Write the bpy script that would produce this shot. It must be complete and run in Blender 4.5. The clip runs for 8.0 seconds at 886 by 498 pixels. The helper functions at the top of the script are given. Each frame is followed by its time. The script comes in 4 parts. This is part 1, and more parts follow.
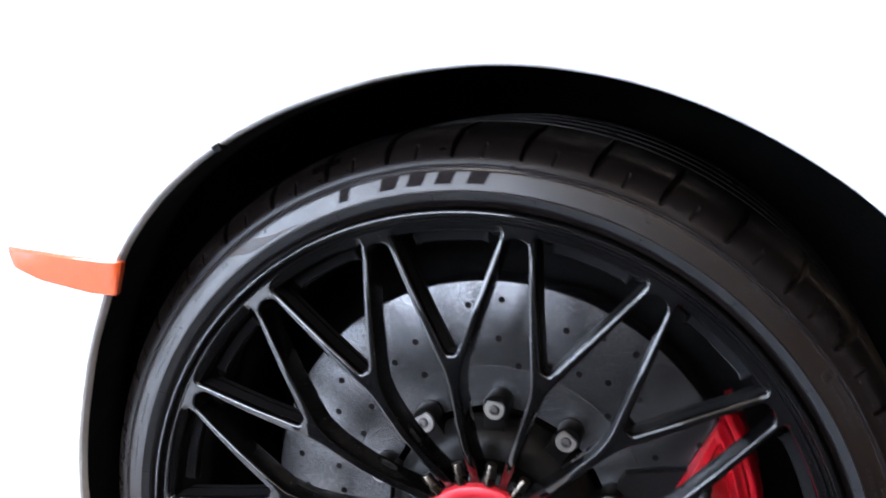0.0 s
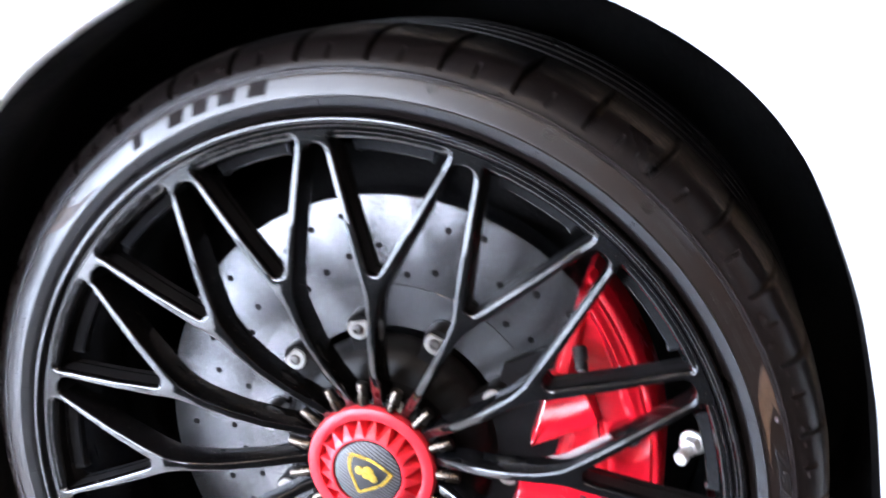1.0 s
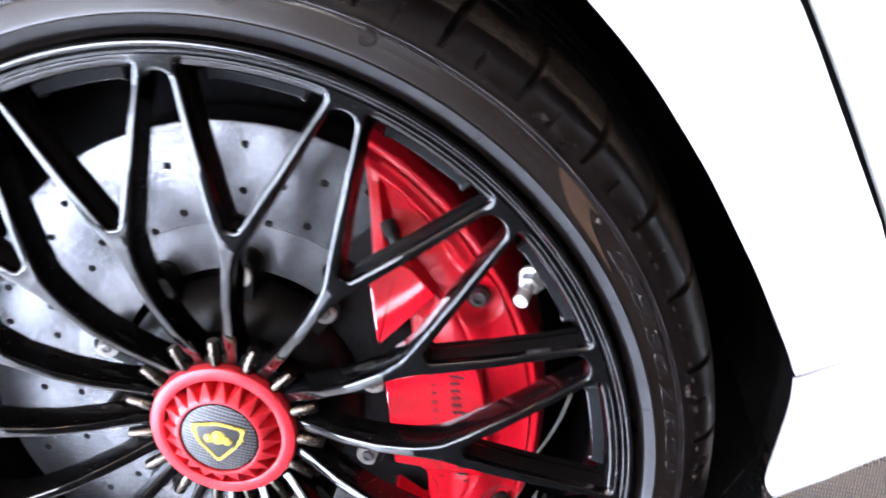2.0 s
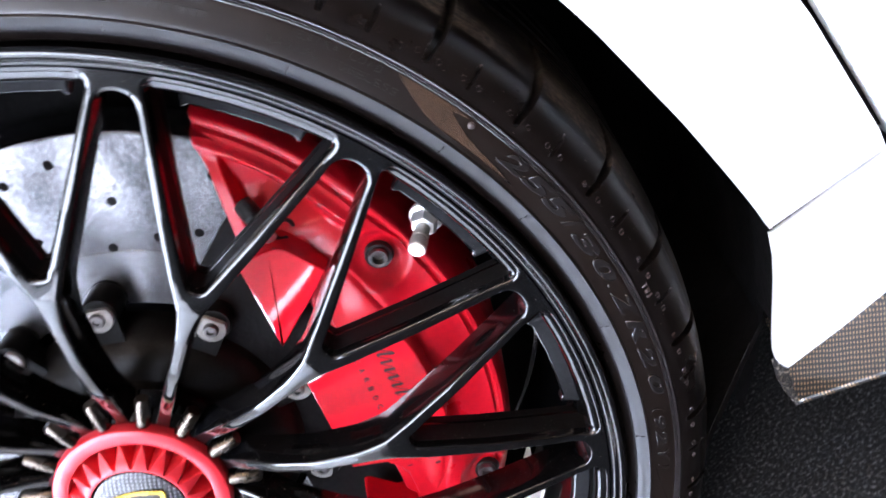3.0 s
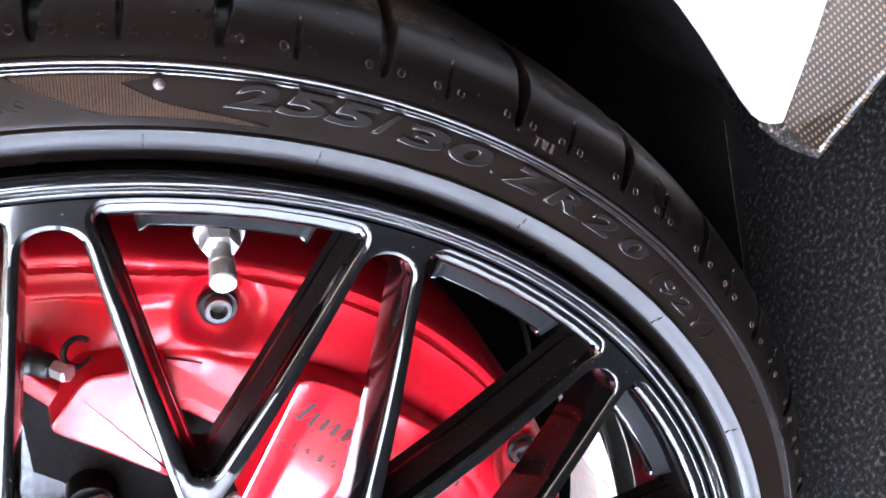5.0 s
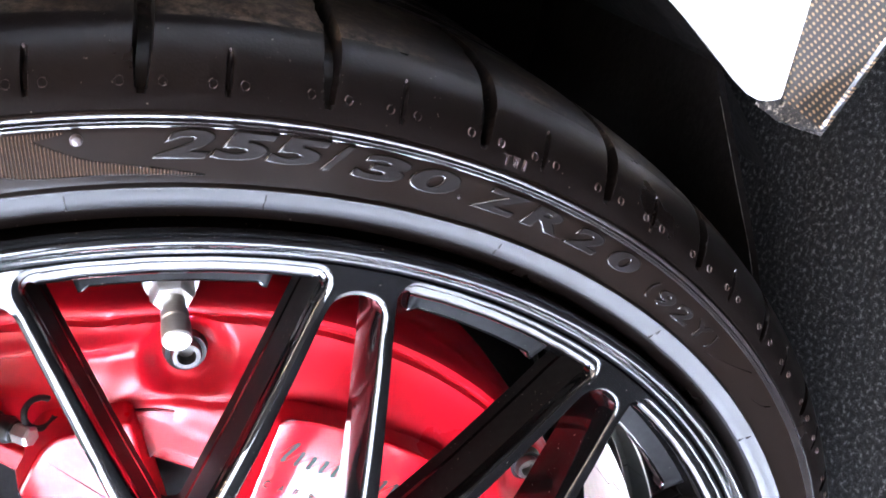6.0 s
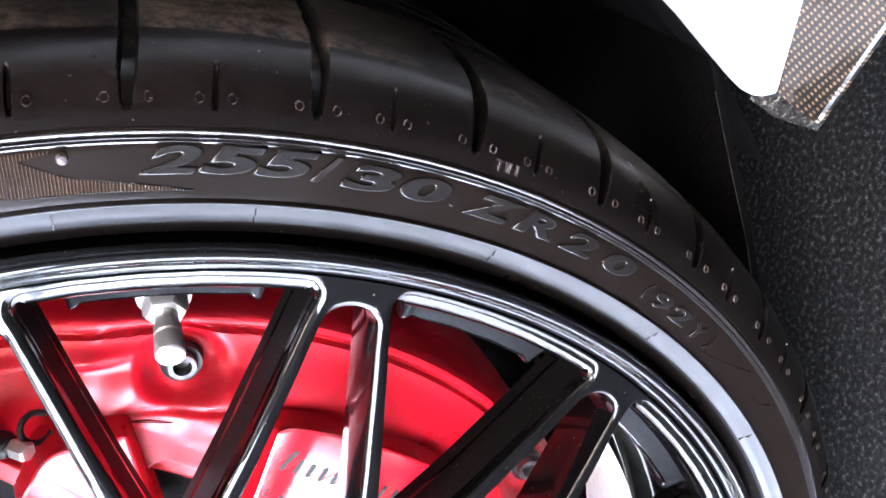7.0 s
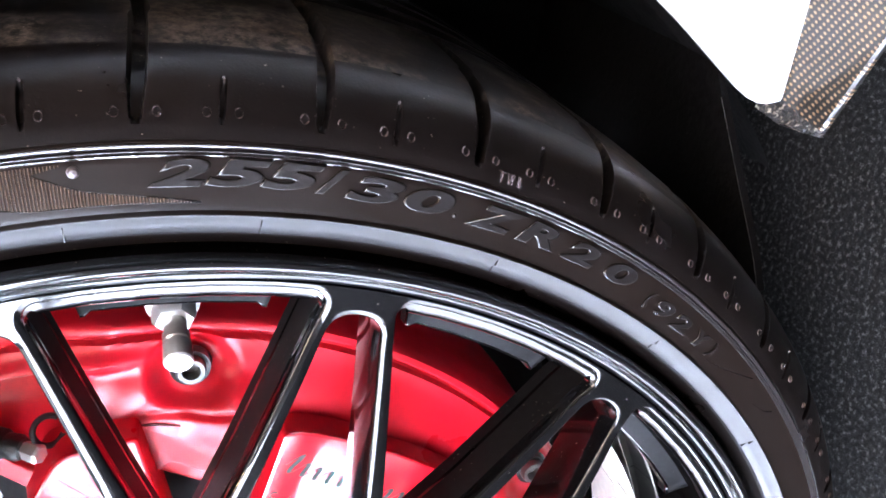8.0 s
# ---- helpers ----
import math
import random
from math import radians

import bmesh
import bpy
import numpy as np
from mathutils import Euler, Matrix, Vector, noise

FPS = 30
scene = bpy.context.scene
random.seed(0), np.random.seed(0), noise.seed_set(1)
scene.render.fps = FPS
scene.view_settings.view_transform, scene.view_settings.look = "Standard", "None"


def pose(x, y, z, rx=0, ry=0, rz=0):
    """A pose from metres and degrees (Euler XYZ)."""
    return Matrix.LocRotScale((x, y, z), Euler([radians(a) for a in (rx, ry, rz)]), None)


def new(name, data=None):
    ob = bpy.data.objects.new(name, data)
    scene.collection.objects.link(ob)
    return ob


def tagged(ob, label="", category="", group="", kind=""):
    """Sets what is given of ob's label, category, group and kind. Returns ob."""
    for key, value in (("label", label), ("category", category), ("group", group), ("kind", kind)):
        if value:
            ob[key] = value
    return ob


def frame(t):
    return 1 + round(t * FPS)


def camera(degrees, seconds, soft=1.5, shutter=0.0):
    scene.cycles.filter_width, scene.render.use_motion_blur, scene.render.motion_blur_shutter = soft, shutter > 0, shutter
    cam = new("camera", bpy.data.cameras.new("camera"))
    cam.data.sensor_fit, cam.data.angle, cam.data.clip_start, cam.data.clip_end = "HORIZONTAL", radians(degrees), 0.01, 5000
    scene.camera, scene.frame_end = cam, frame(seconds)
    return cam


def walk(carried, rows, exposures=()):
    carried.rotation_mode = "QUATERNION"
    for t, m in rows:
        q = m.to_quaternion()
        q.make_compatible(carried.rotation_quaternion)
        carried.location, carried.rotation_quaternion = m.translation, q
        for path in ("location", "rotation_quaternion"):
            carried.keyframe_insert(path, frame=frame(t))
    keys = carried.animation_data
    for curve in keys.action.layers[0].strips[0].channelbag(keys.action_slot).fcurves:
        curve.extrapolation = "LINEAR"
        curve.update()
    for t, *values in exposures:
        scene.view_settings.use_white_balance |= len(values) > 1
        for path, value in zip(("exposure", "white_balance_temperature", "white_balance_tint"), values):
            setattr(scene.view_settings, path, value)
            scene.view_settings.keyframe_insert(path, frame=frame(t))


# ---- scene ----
cam = camera(50.71, 8.0, soft=1.6, shutter=0.5)
ROWS = [
    (0, 0.1136, -0.6276, 0.7161, 76.71, -7.03, 16.45),
    (0.5, 0.177, -0.6132, 0.6803, 77.57, -2.06, 15.98),
    (1, 0.2504, -0.5749, 0.6554, 75.78, 5.86, 14.78),
    (1.5, 0.3059, -0.5214, 0.6146, 71.86, 16.25, 11.35),
    (2, 0.3407, -0.4794, 0.5805, 68.3, 24.91, 6.49),
    (2.2, 0.3545, -0.4567, 0.5683, 65.87, 28.02, 4.98),
    (3.3, 0.3636, -0.351, 0.4993, 55.92, 45.1, -7.76),
    (3.5, 0.361, -0.3298, 0.4876, 53.25, 48.01, -10.97),
    (4, 0.3533, -0.2884, 0.4508, 42.11, 55.83, -23.46),
    (4.5, 0.3583, -0.2764, 0.4307, 31.45, 61.2, -35.22),
    (5, 0.3581, -0.265, 0.4123, 22.07, 63.94, -44.85),
    (6.5, 0.3784, -0.2332, 0.3889, 9.51, 66.44, -55.5),
    (7, 0.3777, -0.2351, 0.3887, 8.38, 66.43, -56.73),
    (7.5, 0.3811, -0.2371, 0.3859, 7.7, 66.61, -57.37),
    (8, 0.3839, -0.238, 0.388, 8.87, 67.18, -55.92),
]
walk(cam, [(t, pose(x, y, z, rx, ry, rz)) for t, x, y, z, rx, ry, rz in ROWS], exposures=[(0.0, -0.05, 6500, 16), (0.5, 0.0, 6500, 17), (1.0, 0.90, 6500, 18), (1.5, 1.24, 6500, 20), (2.0, 0.72, 6500, 20), (3.5, 0.62, 6500, 20), (4.5, 1.27, 6500, 20), (5.0, 1.27, 6500, 20), (6.5, 1.53, 6500, 20), (8.0, 1.53, 6500, 20)])

# ---- light: a closed showroom with a window front, ceiling panels and warm spots ----
ROOM = (-4.2, 5.2, -4.6, 2.6, 3.4)   # x0, x1, y0, y1, height
world = bpy.data.worlds.new("world")
scene.world = world
world.use_nodes = True
sky = world.node_tree.nodes.new("ShaderNodeTexSky")
sky.sky_type, sky.sun_disc = "NISHITA", False
sky.sun_elevation, sky.sun_rotation = radians(35), radians(200)
world.node_tree.links.new(sky.outputs[0], world.node_tree.nodes["Background"].inputs[0])
world.node_tree.nodes["Background"].inputs[1].default_value = 0.12


# ---- materials ----
def nodes_of(name):
    m = bpy.data.materials.new(name)
    m.use_nodes = True
    t = m.node_tree
    return m, t, t.nodes["Principled BSDF"]


def noise_tex(t, scale, detail=4.0, rough=0.55, coord="Object"):
    co = t.nodes.new("ShaderNodeTexCoord")
    n = t.nodes.new("ShaderNodeTexNoise")
    n.inputs["Scale"].default_value, n.inputs["Detail"].default_value, n.inputs["Roughness"].default_value = scale, detail, rough
    t.links.new(co.outputs[coord], n.inputs["Vector"])
    return n


def ramp(t, src, stops):
    r = t.nodes.new("ShaderNodeValToRGB")
    while len(r.color_ramp.elements) < len(stops):
        r.color_ramp.elements.new(0.5)
    for e, (p, c) in zip(r.color_ramp.elements, stops):
        e.position, e.color = p, (*c, 1.0) if len(c) == 3 else c
    t.links.new(src, r.inputs[0])
    return r.outputs[0]


def bump(t, bsdf, height, strength, distance=0.001):
    b = t.nodes.new("ShaderNodeBump")
    b.inputs["Strength"].default_value, b.inputs["Distance"].default_value = strength, distance
    t.links.new(height, b.inputs["Height"])
    t.links.new(b.outputs[0], bsdf.inputs["Normal"])
    return b


def plain(name, colour, rough, metal=0.0, coat=0.0, grain=0.0, grain_scale=400.0, spread=0.25, speck=0.0, wear=0.22):
    """A surface with two scales of variation: broad wear in the roughness, fine grain in the colour and relief."""
    m, t, b = nodes_of(name)
    broad = noise_tex(t, 14.0, 5.0)
    fine = noise_tex(t, grain_scale, 3.0)
    dark = tuple(c * (1 - spread) for c in colour)
    light = tuple(min(1.0, c * (1 + spread)) for c in colour)
    t.links.new(ramp(t, fine.outputs[0], [(0.3, dark), (0.7, light)]), b.inputs["Base Color"])
    t.links.new(ramp(t, broad.outputs[0], [(0.3, (rough * (1 - wear),) * 3), (0.7, (min(1.0, rough * (1 + wear)),) * 3)]), b.inputs["Roughness"])
    b.inputs["Metallic"].default_value = metal
    b.inputs["Coat Weight"].default_value = coat
    b.inputs["Coat Roughness"].default_value = 0.04
    if grain:
        bump(t, b, fine.outputs[0], grain)
    if speck:
        dust = noise_tex(t, 900.0, 1.0)
        mix = t.nodes.new("ShaderNodeMix")
        mix.data_type = "RGBA"
        t.links.new(ramp(t, dust.outputs[0], [(0.74, (0, 0, 0)), (0.80, (speck,) * 3)]), mix.inputs[0])
        t.links.new(b.inputs["Base Color"].links[0].from_socket, mix.inputs[6])
        mix.inputs[7].default_value = (0.45, 0.40, 0.34, 1)
        t.links.new(mix.outputs[2], b.inputs["Base Color"])
    return m


def chip_mat():
    """Broken lacquer: dark resin with pale chips."""
    m, t, b = nodes_of("chipped_lacquer")
    co = t.nodes.new("ShaderNodeTexCoord")
    v = t.nodes.new("ShaderNodeTexVoronoi")
    v.inputs["Scale"].default_value = 620.0
    t.links.new(co.outputs["Object"], v.inputs["Vector"])
    n = noise_tex(t, 330.0, 4.0, 0.7)
    mix = t.nodes.new("ShaderNodeMath")
    mix.operation = "MULTIPLY_ADD"
    mix.inputs[1].default_value = 0.25
    t.links.new(v.outputs["Distance"], mix.inputs[0])
    t.links.new(n.outputs[0], mix.inputs[2])
    t.links.new(ramp(t, mix.outputs[0], [(0.60, (0.004, 0.004, 0.005)), (0.70, (0.030, 0.027, 0.024)), (0.80, (0.30, 0.26, 0.21))]), b.inputs["Base Color"])
    b.inputs["Roughness"].default_value = 0.28
    bump(t, b, mix.outputs[0], 1.0, 0.002)
    return m


def carbon(name, size, base, light, rough=0.35, coat=1.0, lo=0.05, hi=0.55, aspect=1.0, flat=False):
    """A twill weave: two crossed sets of diagonal strands."""
    m, t, b = nodes_of(name)
    co = t.nodes.new("ShaderNodeTexCoord")
    mp = t.nodes.new("ShaderNodeMapping")
    mp.inputs["Scale"].default_value = (1 / size, 1 / size, 1 / size)
    mp.inputs["Rotation"].default_value = (0, 0, radians(32)) if flat else (0, radians(45), 0)
    t.links.new(co.outputs["Object"], mp.inputs[0])
    waves = []
    for axis, ph in (("X", 0.0), ("Y" if flat else "Z", 1.57)):
        w = t.nodes.new("ShaderNodeTexWave")
        w.bands_direction = axis
        w.inputs["Scale"].default_value, w.inputs["Distortion"].default_value = (0.31 if axis == "X" else 0.31 * aspect), 1.3
        w.inputs["Phase Offset"].default_value = ph
        t.links.new(mp.outputs[0], w.inputs[0])
        waves.append(w.outputs["Fac"])
    mul = t.nodes.new("ShaderNodeMath")
    mul.operation = "MULTIPLY"
    t.links.new(waves[0], mul.inputs[0])
    t.links.new(waves[1], mul.inputs[1])
    t.links.new(ramp(t, mul.outputs[0], [(lo, base), (hi, light)]), b.inputs["Base Color"])
    b.inputs["Roughness"].default_value, b.inputs["Coat Weight"].default_value = rough, coat
    b.inputs["Metallic"].default_value = 0.3
    bump(t, b, mul.outputs[0], 0.3)
    return m


def carpet_mat():
    m, t, b = nodes_of("carpet_loop_pile")
    fine, tuft, broad = noise_tex(t, 1300.0, 2.0), noise_tex(t, 330.0, 3.0, 0.62), noise_tex(t, 9.0, 4.0)
    add = t.nodes.new("ShaderNodeMath")
    add.operation = "MULTIPLY_ADD"
    add.inputs[1].default_value = 0.45
    t.links.new(fine.outputs[0], add.inputs[0])
    t.links.new(tuft.outputs[0], add.inputs[2])
    t.links.new(ramp(t, add.outputs[0], [(0.62, (0.0030, 0.0030, 0.0031)), (0.80, (0.0150, 0.0150, 0.0152)), (0.92, (0.085, 0.085, 0.083))]), b.inputs["Base Color"])
    t.links.new(ramp(t, broad.outputs[0], [(0.3, (0.85,) * 3), (0.7, (1.0,) * 3)]), b.inputs["Roughness"])
    b.inputs["Specular IOR Level"].default_value = 0.2
    bump(t, b, add.outputs[0], 0.6, 0.0012)
    return m


def disc_mat(name="carbon_ceramic", lift=1.0):
    m, t, b = nodes_of(name)
    spots, fibres, broad = noise_tex(t, 420.0, 3.0, 0.6), noise_tex(t, 900.0, 3.0, 0.7), noise_tex(t, 9.0, 2.0)
    mix = t.nodes.new("ShaderNodeMath")
    mix.operation = "MULTIPLY"
    t.links.new(spots.outputs[0], mix.inputs[0])
    t.links.new(fibres.outputs[0], mix.inputs[1])
    t.links.new(ramp(t, mix.outputs[0], [(0.10, (0.06 * lift, 0.06 * lift, 0.062 * lift)), (0.25, (0.10 * lift, 0.10 * lift, 0.103 * lift)), (0.42, (0.18 * lift, 0.18 * lift, 0.185 * lift))]), b.inputs["Base Color"])
    t.links.new(ramp(t, broad.outputs[0], [(0.3, (0.19,) * 3), (0.7, (0.25,) * 3)]), b.inputs["Roughness"])
    b.inputs["Metallic"].default_value = 0.85
    bump(t, b, fibres.outputs[0], 0.25, 0.0006)
    return m


def rubber_mat(name, col=0.018, rough=0.42, dust=0.0, relief=0.12, tint=(1.26, 1.0, 0.99), speck=0.0, spec=0.5):
    m, t, b = nodes_of(name)
    fine, broad, film = noise_tex(t, 1100.0, 2.0), noise_tex(t, 22.0, 5.0), noise_tex(t, 60.0, 6.0, 0.7)
    c = tuple(col * k for k in tint)
    tone = ramp(t, film.outputs[0], [(0.35, c), (0.62, tuple(v * 1.25 for v in c)), (0.80, tuple(v * 1.9 for v in c))])
    if dust:
        patch = noise_tex(t, 16.0, 7.0, 0.72)
        mix = t.nodes.new("ShaderNodeMix")
        mix.data_type = "RGBA"
        scuff = noise_tex(t, 260.0, 4.0, 0.75)
        both = t.nodes.new("ShaderNodeMath")
        both.operation = "MULTIPLY"
        t.links.new(ramp(t, patch.outputs[0], [(0.44, (0, 0, 0)), (0.57, (dust,) * 3)]), both.inputs[0])
        t.links.new(ramp(t, scuff.outputs[0], [(0.40, (0, 0, 0)), (0.66, (1, 1, 1))]), both.inputs[1])
        t.links.new(both.outputs[0], mix.inputs[0])
        t.links.new(tone, mix.inputs[6])
        mix.inputs[7].default_value = (0.15, 0.115, 0.085, 1)
        tone = mix.outputs[2]
    if speck:
        grit = noise_tex(t, 700.0, 1.0)
        mix = t.nodes.new("ShaderNodeMix")
        mix.data_type = "RGBA"
        t.links.new(ramp(t, grit.outputs[0], [(0.76, (0, 0, 0)), (0.82, (speck,) * 3)]), mix.inputs[0])
        t.links.new(tone, mix.inputs[6])
        mix.inputs[7].default_value = (0.30, 0.26, 0.22, 1)
        tone = mix.outputs[2]
    t.links.new(tone, b.inputs["Base Color"])
    t.links.new(ramp(t, broad.outputs[0], [(0.3, (rough * 0.85,) * 3), (0.7, (rough * 1.2,) * 3)]), b.inputs["Roughness"])
    b.inputs["Specular IOR Level"].default_value = spec
    bump(t, b, fine.outputs[0], relief, 0.0005)
    return m


PAINT = plain("white_car_paint", (0.80, 0.80, 0.79), 0.40, coat=0.6, spread=0.01, grain_scale=900, wear=0.03)
BLACK = plain("gloss_black_wheel_paint", (0.0025, 0.0025, 0.0028), 0.09, coat=0.9, spread=0.2, grain_scale=700, speck=0.35)
BLACK.node_tree.nodes["Principled BSDF"].inputs["Specular IOR Level"].default_value = 0.15
FLANK = plain("dusty_black_flank_paint", (0.0025, 0.0025, 0.0028), 0.12, coat=0.30, spread=0.3, grain_scale=500, speck=0.7)
FLANK.node_tree.nodes["Principled BSDF"].inputs["Specular IOR Level"].default_value = 0.15
BARREL = plain("satin_black_barrel", (0.006, 0.006, 0.0066), 0.50, spread=0.3, speck=0.3)
BARREL.node_tree.nodes["Principled BSDF"].inputs["Specular IOR Level"].default_value = 0.10
RUBBER = rubber_mat("tyre_rubber", 0.0034, 0.30, speck=0.6, tint=(1.4, 1.0, 0.9), spec=0.20)
TREAD = rubber_mat("dusty_tread_rubber", 0.0036, 0.50, dust=0.8, speck=0.9, spec=0.26)
PIN_METAL = plain("grey_drive_pin", (0.085, 0.070, 0.058), 0.30, metal=1.0, spread=0.15)
# lighter colour stands in for specular glints on vent rings and TWI
VENT_GLINT = rubber_mat("rubber_edge_glint", 0.050, 0.25)
DOT = rubber_mat("pale_rubber_dot", 0.055, 0.35)
RIDGE = rubber_mat("smooth_rubber_ridge", 0.010, 0.14, relief=0.03, spec=0.8)
LETTER = rubber_mat("moulded_rubber_letter", 0.006, 0.42)
GREYLETTER = rubber_mat("dull_rubber_letter", 0.008, 0.9)
GREYLETTER.node_tree.nodes["Principled BSDF"].inputs["Specular IOR Level"].default_value = 0.12
RED = plain("red_caliper_lacquer", (0.50, 0.0045, 0.013), 0.32, coat=0.0, spread=0.06, grain_scale=300)
RED.node_tree.nodes["Principled BSDF"].inputs["Specular IOR Level"].default_value = 0.38
RED_COVER = plain("red_cover_lacquer", (0.66, 0.006, 0.016), 0.20, coat=1.0, spread=0.06, grain_scale=300)
RED_COVER.node_tree.nodes["Principled BSDF"].inputs["Coat IOR"].default_value = 2.1
RED_COVER.node_tree.nodes["Principled BSDF"].inputs["Coat Roughness"].default_value = 0.10
REDNUT = plain("red_anodised_nut", (0.60, 0.020, 0.030), 0.40, metal=0.25, coat=0.15, spread=0.1, grain_scale=500)
DISC = disc_mat(lift=1.0)
DISC_CORE = disc_mat("carbon_ceramic_core", 1.5)
PALE = plain("pale_zinc_weight", (0.74, 0.77, 0.70), 0.45, spread=0.06, grain_scale=200)
EAR_METAL = plain("near_black_bell_ear", (0.0035, 0.0031, 0.0029), 0.38, spread=0.3, grain=0.2)
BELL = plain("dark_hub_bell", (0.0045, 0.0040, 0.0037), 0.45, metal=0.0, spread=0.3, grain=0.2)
# bell and ears: near-black and weakly reflecting
for dark_part in (BELL, EAR_METAL):
    dark_part.node_tree.nodes["Principled BSDF"].inputs["Specular IOR Level"].default_value = 0.18
WASHER = plain("pale_nickel_washer", (0.33, 0.315, 0.29), 0.45, metal=0.2, spread=0.12, grain_scale=300)
BOLT_GREY = plain("grey_bolt_steel", (0.20, 0.19, 0.185), 0.38, metal=1.0, spread=0.2)
VALVE = plain("satin_nickel_valve", (0.78, 0.77, 0.76), 0.36, metal=0.75, spread=0.06)
PLASTIC = plain("black_plastic", (0.006, 0.006, 0.006), 0.45, spread=0.3, grain=0.3, grain_scale=500)
TRAY_EDGE = plain("pale_plastic_edge", (0.11, 0.105, 0.10), 0.6, spread=0.95, grain_scale=120)
LINER = plain("black_arch_liner", (0.0075, 0.0070, 0.0072), 0.80, spread=0.3, grain=0.4, grain_scale=260)
LINER.node_tree.nodes["Principled BSDF"].inputs["Specular IOR Level"].default_value = 0.12
BAND = rubber_mat("dressed_rubber_band", 0.016, 0.36, relief=0.05, tint=(1.0, 1.0, 1.05))
SIDEWALL = rubber_mat("dressed_rubber_sidewall", 0.0048, 0.33, relief=0.05, tint=(1.7, 1.05, 0.80), spec=0.46)
RIB = rubber_mat("brownish_rubber_rib", 0.055, 0.30, tint=(1.7, 1.0, 0.62))
BAND.node_tree.nodes["Principled BSDF"].inputs["Specular IOR Level"].default_value = 0.42
WEAVE = carbon("carbon_fibre", 0.0020, (0.016, 0.0155, 0.015), (0.23, 0.145, 0.080), lo=0.28, hi=0.72, aspect=0.62, flat=True)
CHIP = chip_mat()
WEAVE_FINE = carbon("carbon_fibre_badge", 0.0024, (0.012, 0.012, 0.013), (0.13, 0.13, 0.135), coat=0.35)
GOLD = plain("gold_badge", (0.62, 0.42, 0.07), 0.3, metal=0.7, spread=0.15)
AMBER = plain("amber_marker_lens", (0.74, 0.10, 0.022), 0.15, coat=1.0, spread=0.08, grain_scale=160)
INK = plain("black_print", (0.01, 0.01, 0.01), 0.4, spread=0.2)
CARPET = carpet_mat()
PLASTER = plain("grey_wall_paint", (0.16, 0.155, 0.15), 0.8, spread=0.04, grain=0.2, grain_scale=120)
CEILING = plain("pale_ceiling_paint", (0.42, 0.39, 0.36), 0.8, spread=0.04, grain=0.2, grain_scale=120)
WOOD = plain("brown_wall_panel", (0.20, 0.11, 0.06), 0.5, spread=0.25, grain_scale=40)
STONE = plain("polished_grey_stone", (0.72, 0.73, 0.74), 0.07, spread=0.06, grain_scale=30)
STONE.node_tree.nodes["Principled BSDF"].inputs["Specular IOR Level"].default_value = 0.7
FRAME = plain("grey_window_frame", (0.25, 0.25, 0.26), 0.4, metal=0.5)


def glow(name, colour, strength):
    m, t, b = nodes_of(name)
    b.inputs["Base Color"].default_value = (*colour, 1)
    b.inputs["Emission Color"].default_value = (*colour, 1)
    b.inputs["Emission Strength"].default_value = strength
    return m


DAYLIGHT = glow("overcast_daylight", (0.76, 0.87, 1.0), 15.0)
OPEN_SKY = glow("open_sky_daylight", (0.70, 0.84, 1.0), 23.0)
PANEL_GLOW = glow("ceiling_panel_diffuser", (1.0, 0.84, 0.68), 11.0)
SPOT_GLOW = glow("warm_spot_lamp", (1.0, 0.62, 0.30), 260.0)


# ---- mesh helpers ----
def mesh_of(name, verts, faces, mat, smooth=True):
    me = bpy.data.meshes.new(name)
    me.from_pydata([tuple(map(float, v)) for v in verts], [], [tuple(map(int, f)) for f in faces])
    me.materials.append(mat)
    bm = bmesh.new()
    bm.from_mesh(me)
    bmesh.ops.recalc_face_normals(bm, faces=bm.faces)
    bm.to_mesh(me)
    bm.free()
    if smooth:
        me.shade_smooth()
        me.set_sharp_from_angle(angle=radians(32))
    return me


def part(name, me, parent, label="", m=None):
    ob = new(name, me)
    ob.parent = parent
    if m is not None:
        ob.matrix_basis = m
    if label:
        tagged(ob, label)
    return ob


def joined(pieces):
    """Verts and faces of several (verts, faces) pieces in one."""
    v, f = [], []
    for pv, pf in pieces:
        k = len(v)
        v += [tuple(p) for p in pv]
        f += [tuple(i + k for i in face) for face in pf]
    return v, f


def revolve(profile, seg, closed=False, a0=0.0, a1=2 * math.pi):
    """Turns (r, y) round the y axis; angles run from +x to +z."""
    n, full = len(profile), abs(a1 - a0 - 2 * math.pi) < 1e-6
    cols = seg if full else seg + 1
    v = [(r * math.cos(a), y, r * math.sin(a)) for a in (a0 + (a1 - a0) * i / seg for i in range(cols)) for r, y in profile]
    f = []
    for i in range(seg):
        j = (i + 1) % cols
        for k in range(n if closed else n - 1):
            l = (k + 1) % n
            f.append((i * n + k, i * n + l, j * n + l, j * n + k))
    return v, f


def cyl(profile, seg, origin, axis):
    """A turned piece: (r, h) profile along axis from origin, closed at both ends."""
    w = Vector(axis).normalized()
    u = w.orthogonal().normalized()
    s = w.cross(u)
    o = Vector(origin)
    v, f = [], []
    for r, h in profile:
        for i in range(seg):
            a = 2 * math.pi * i / seg
            v.append(o + w * h + (u * math.cos(a) + s * math.sin(a)) * r)
    for k in range(len(profile) - 1):
        for i in range(seg):
            j = (i + 1) % seg
            f.append((k * seg + i, k * seg + j, (k + 1) * seg + j, (k + 1) * seg + i))
    f.append(tuple(range(seg)))
    f.append(tuple((len(profile) - 1) * seg + i for i in range(seg)))
    return v, f


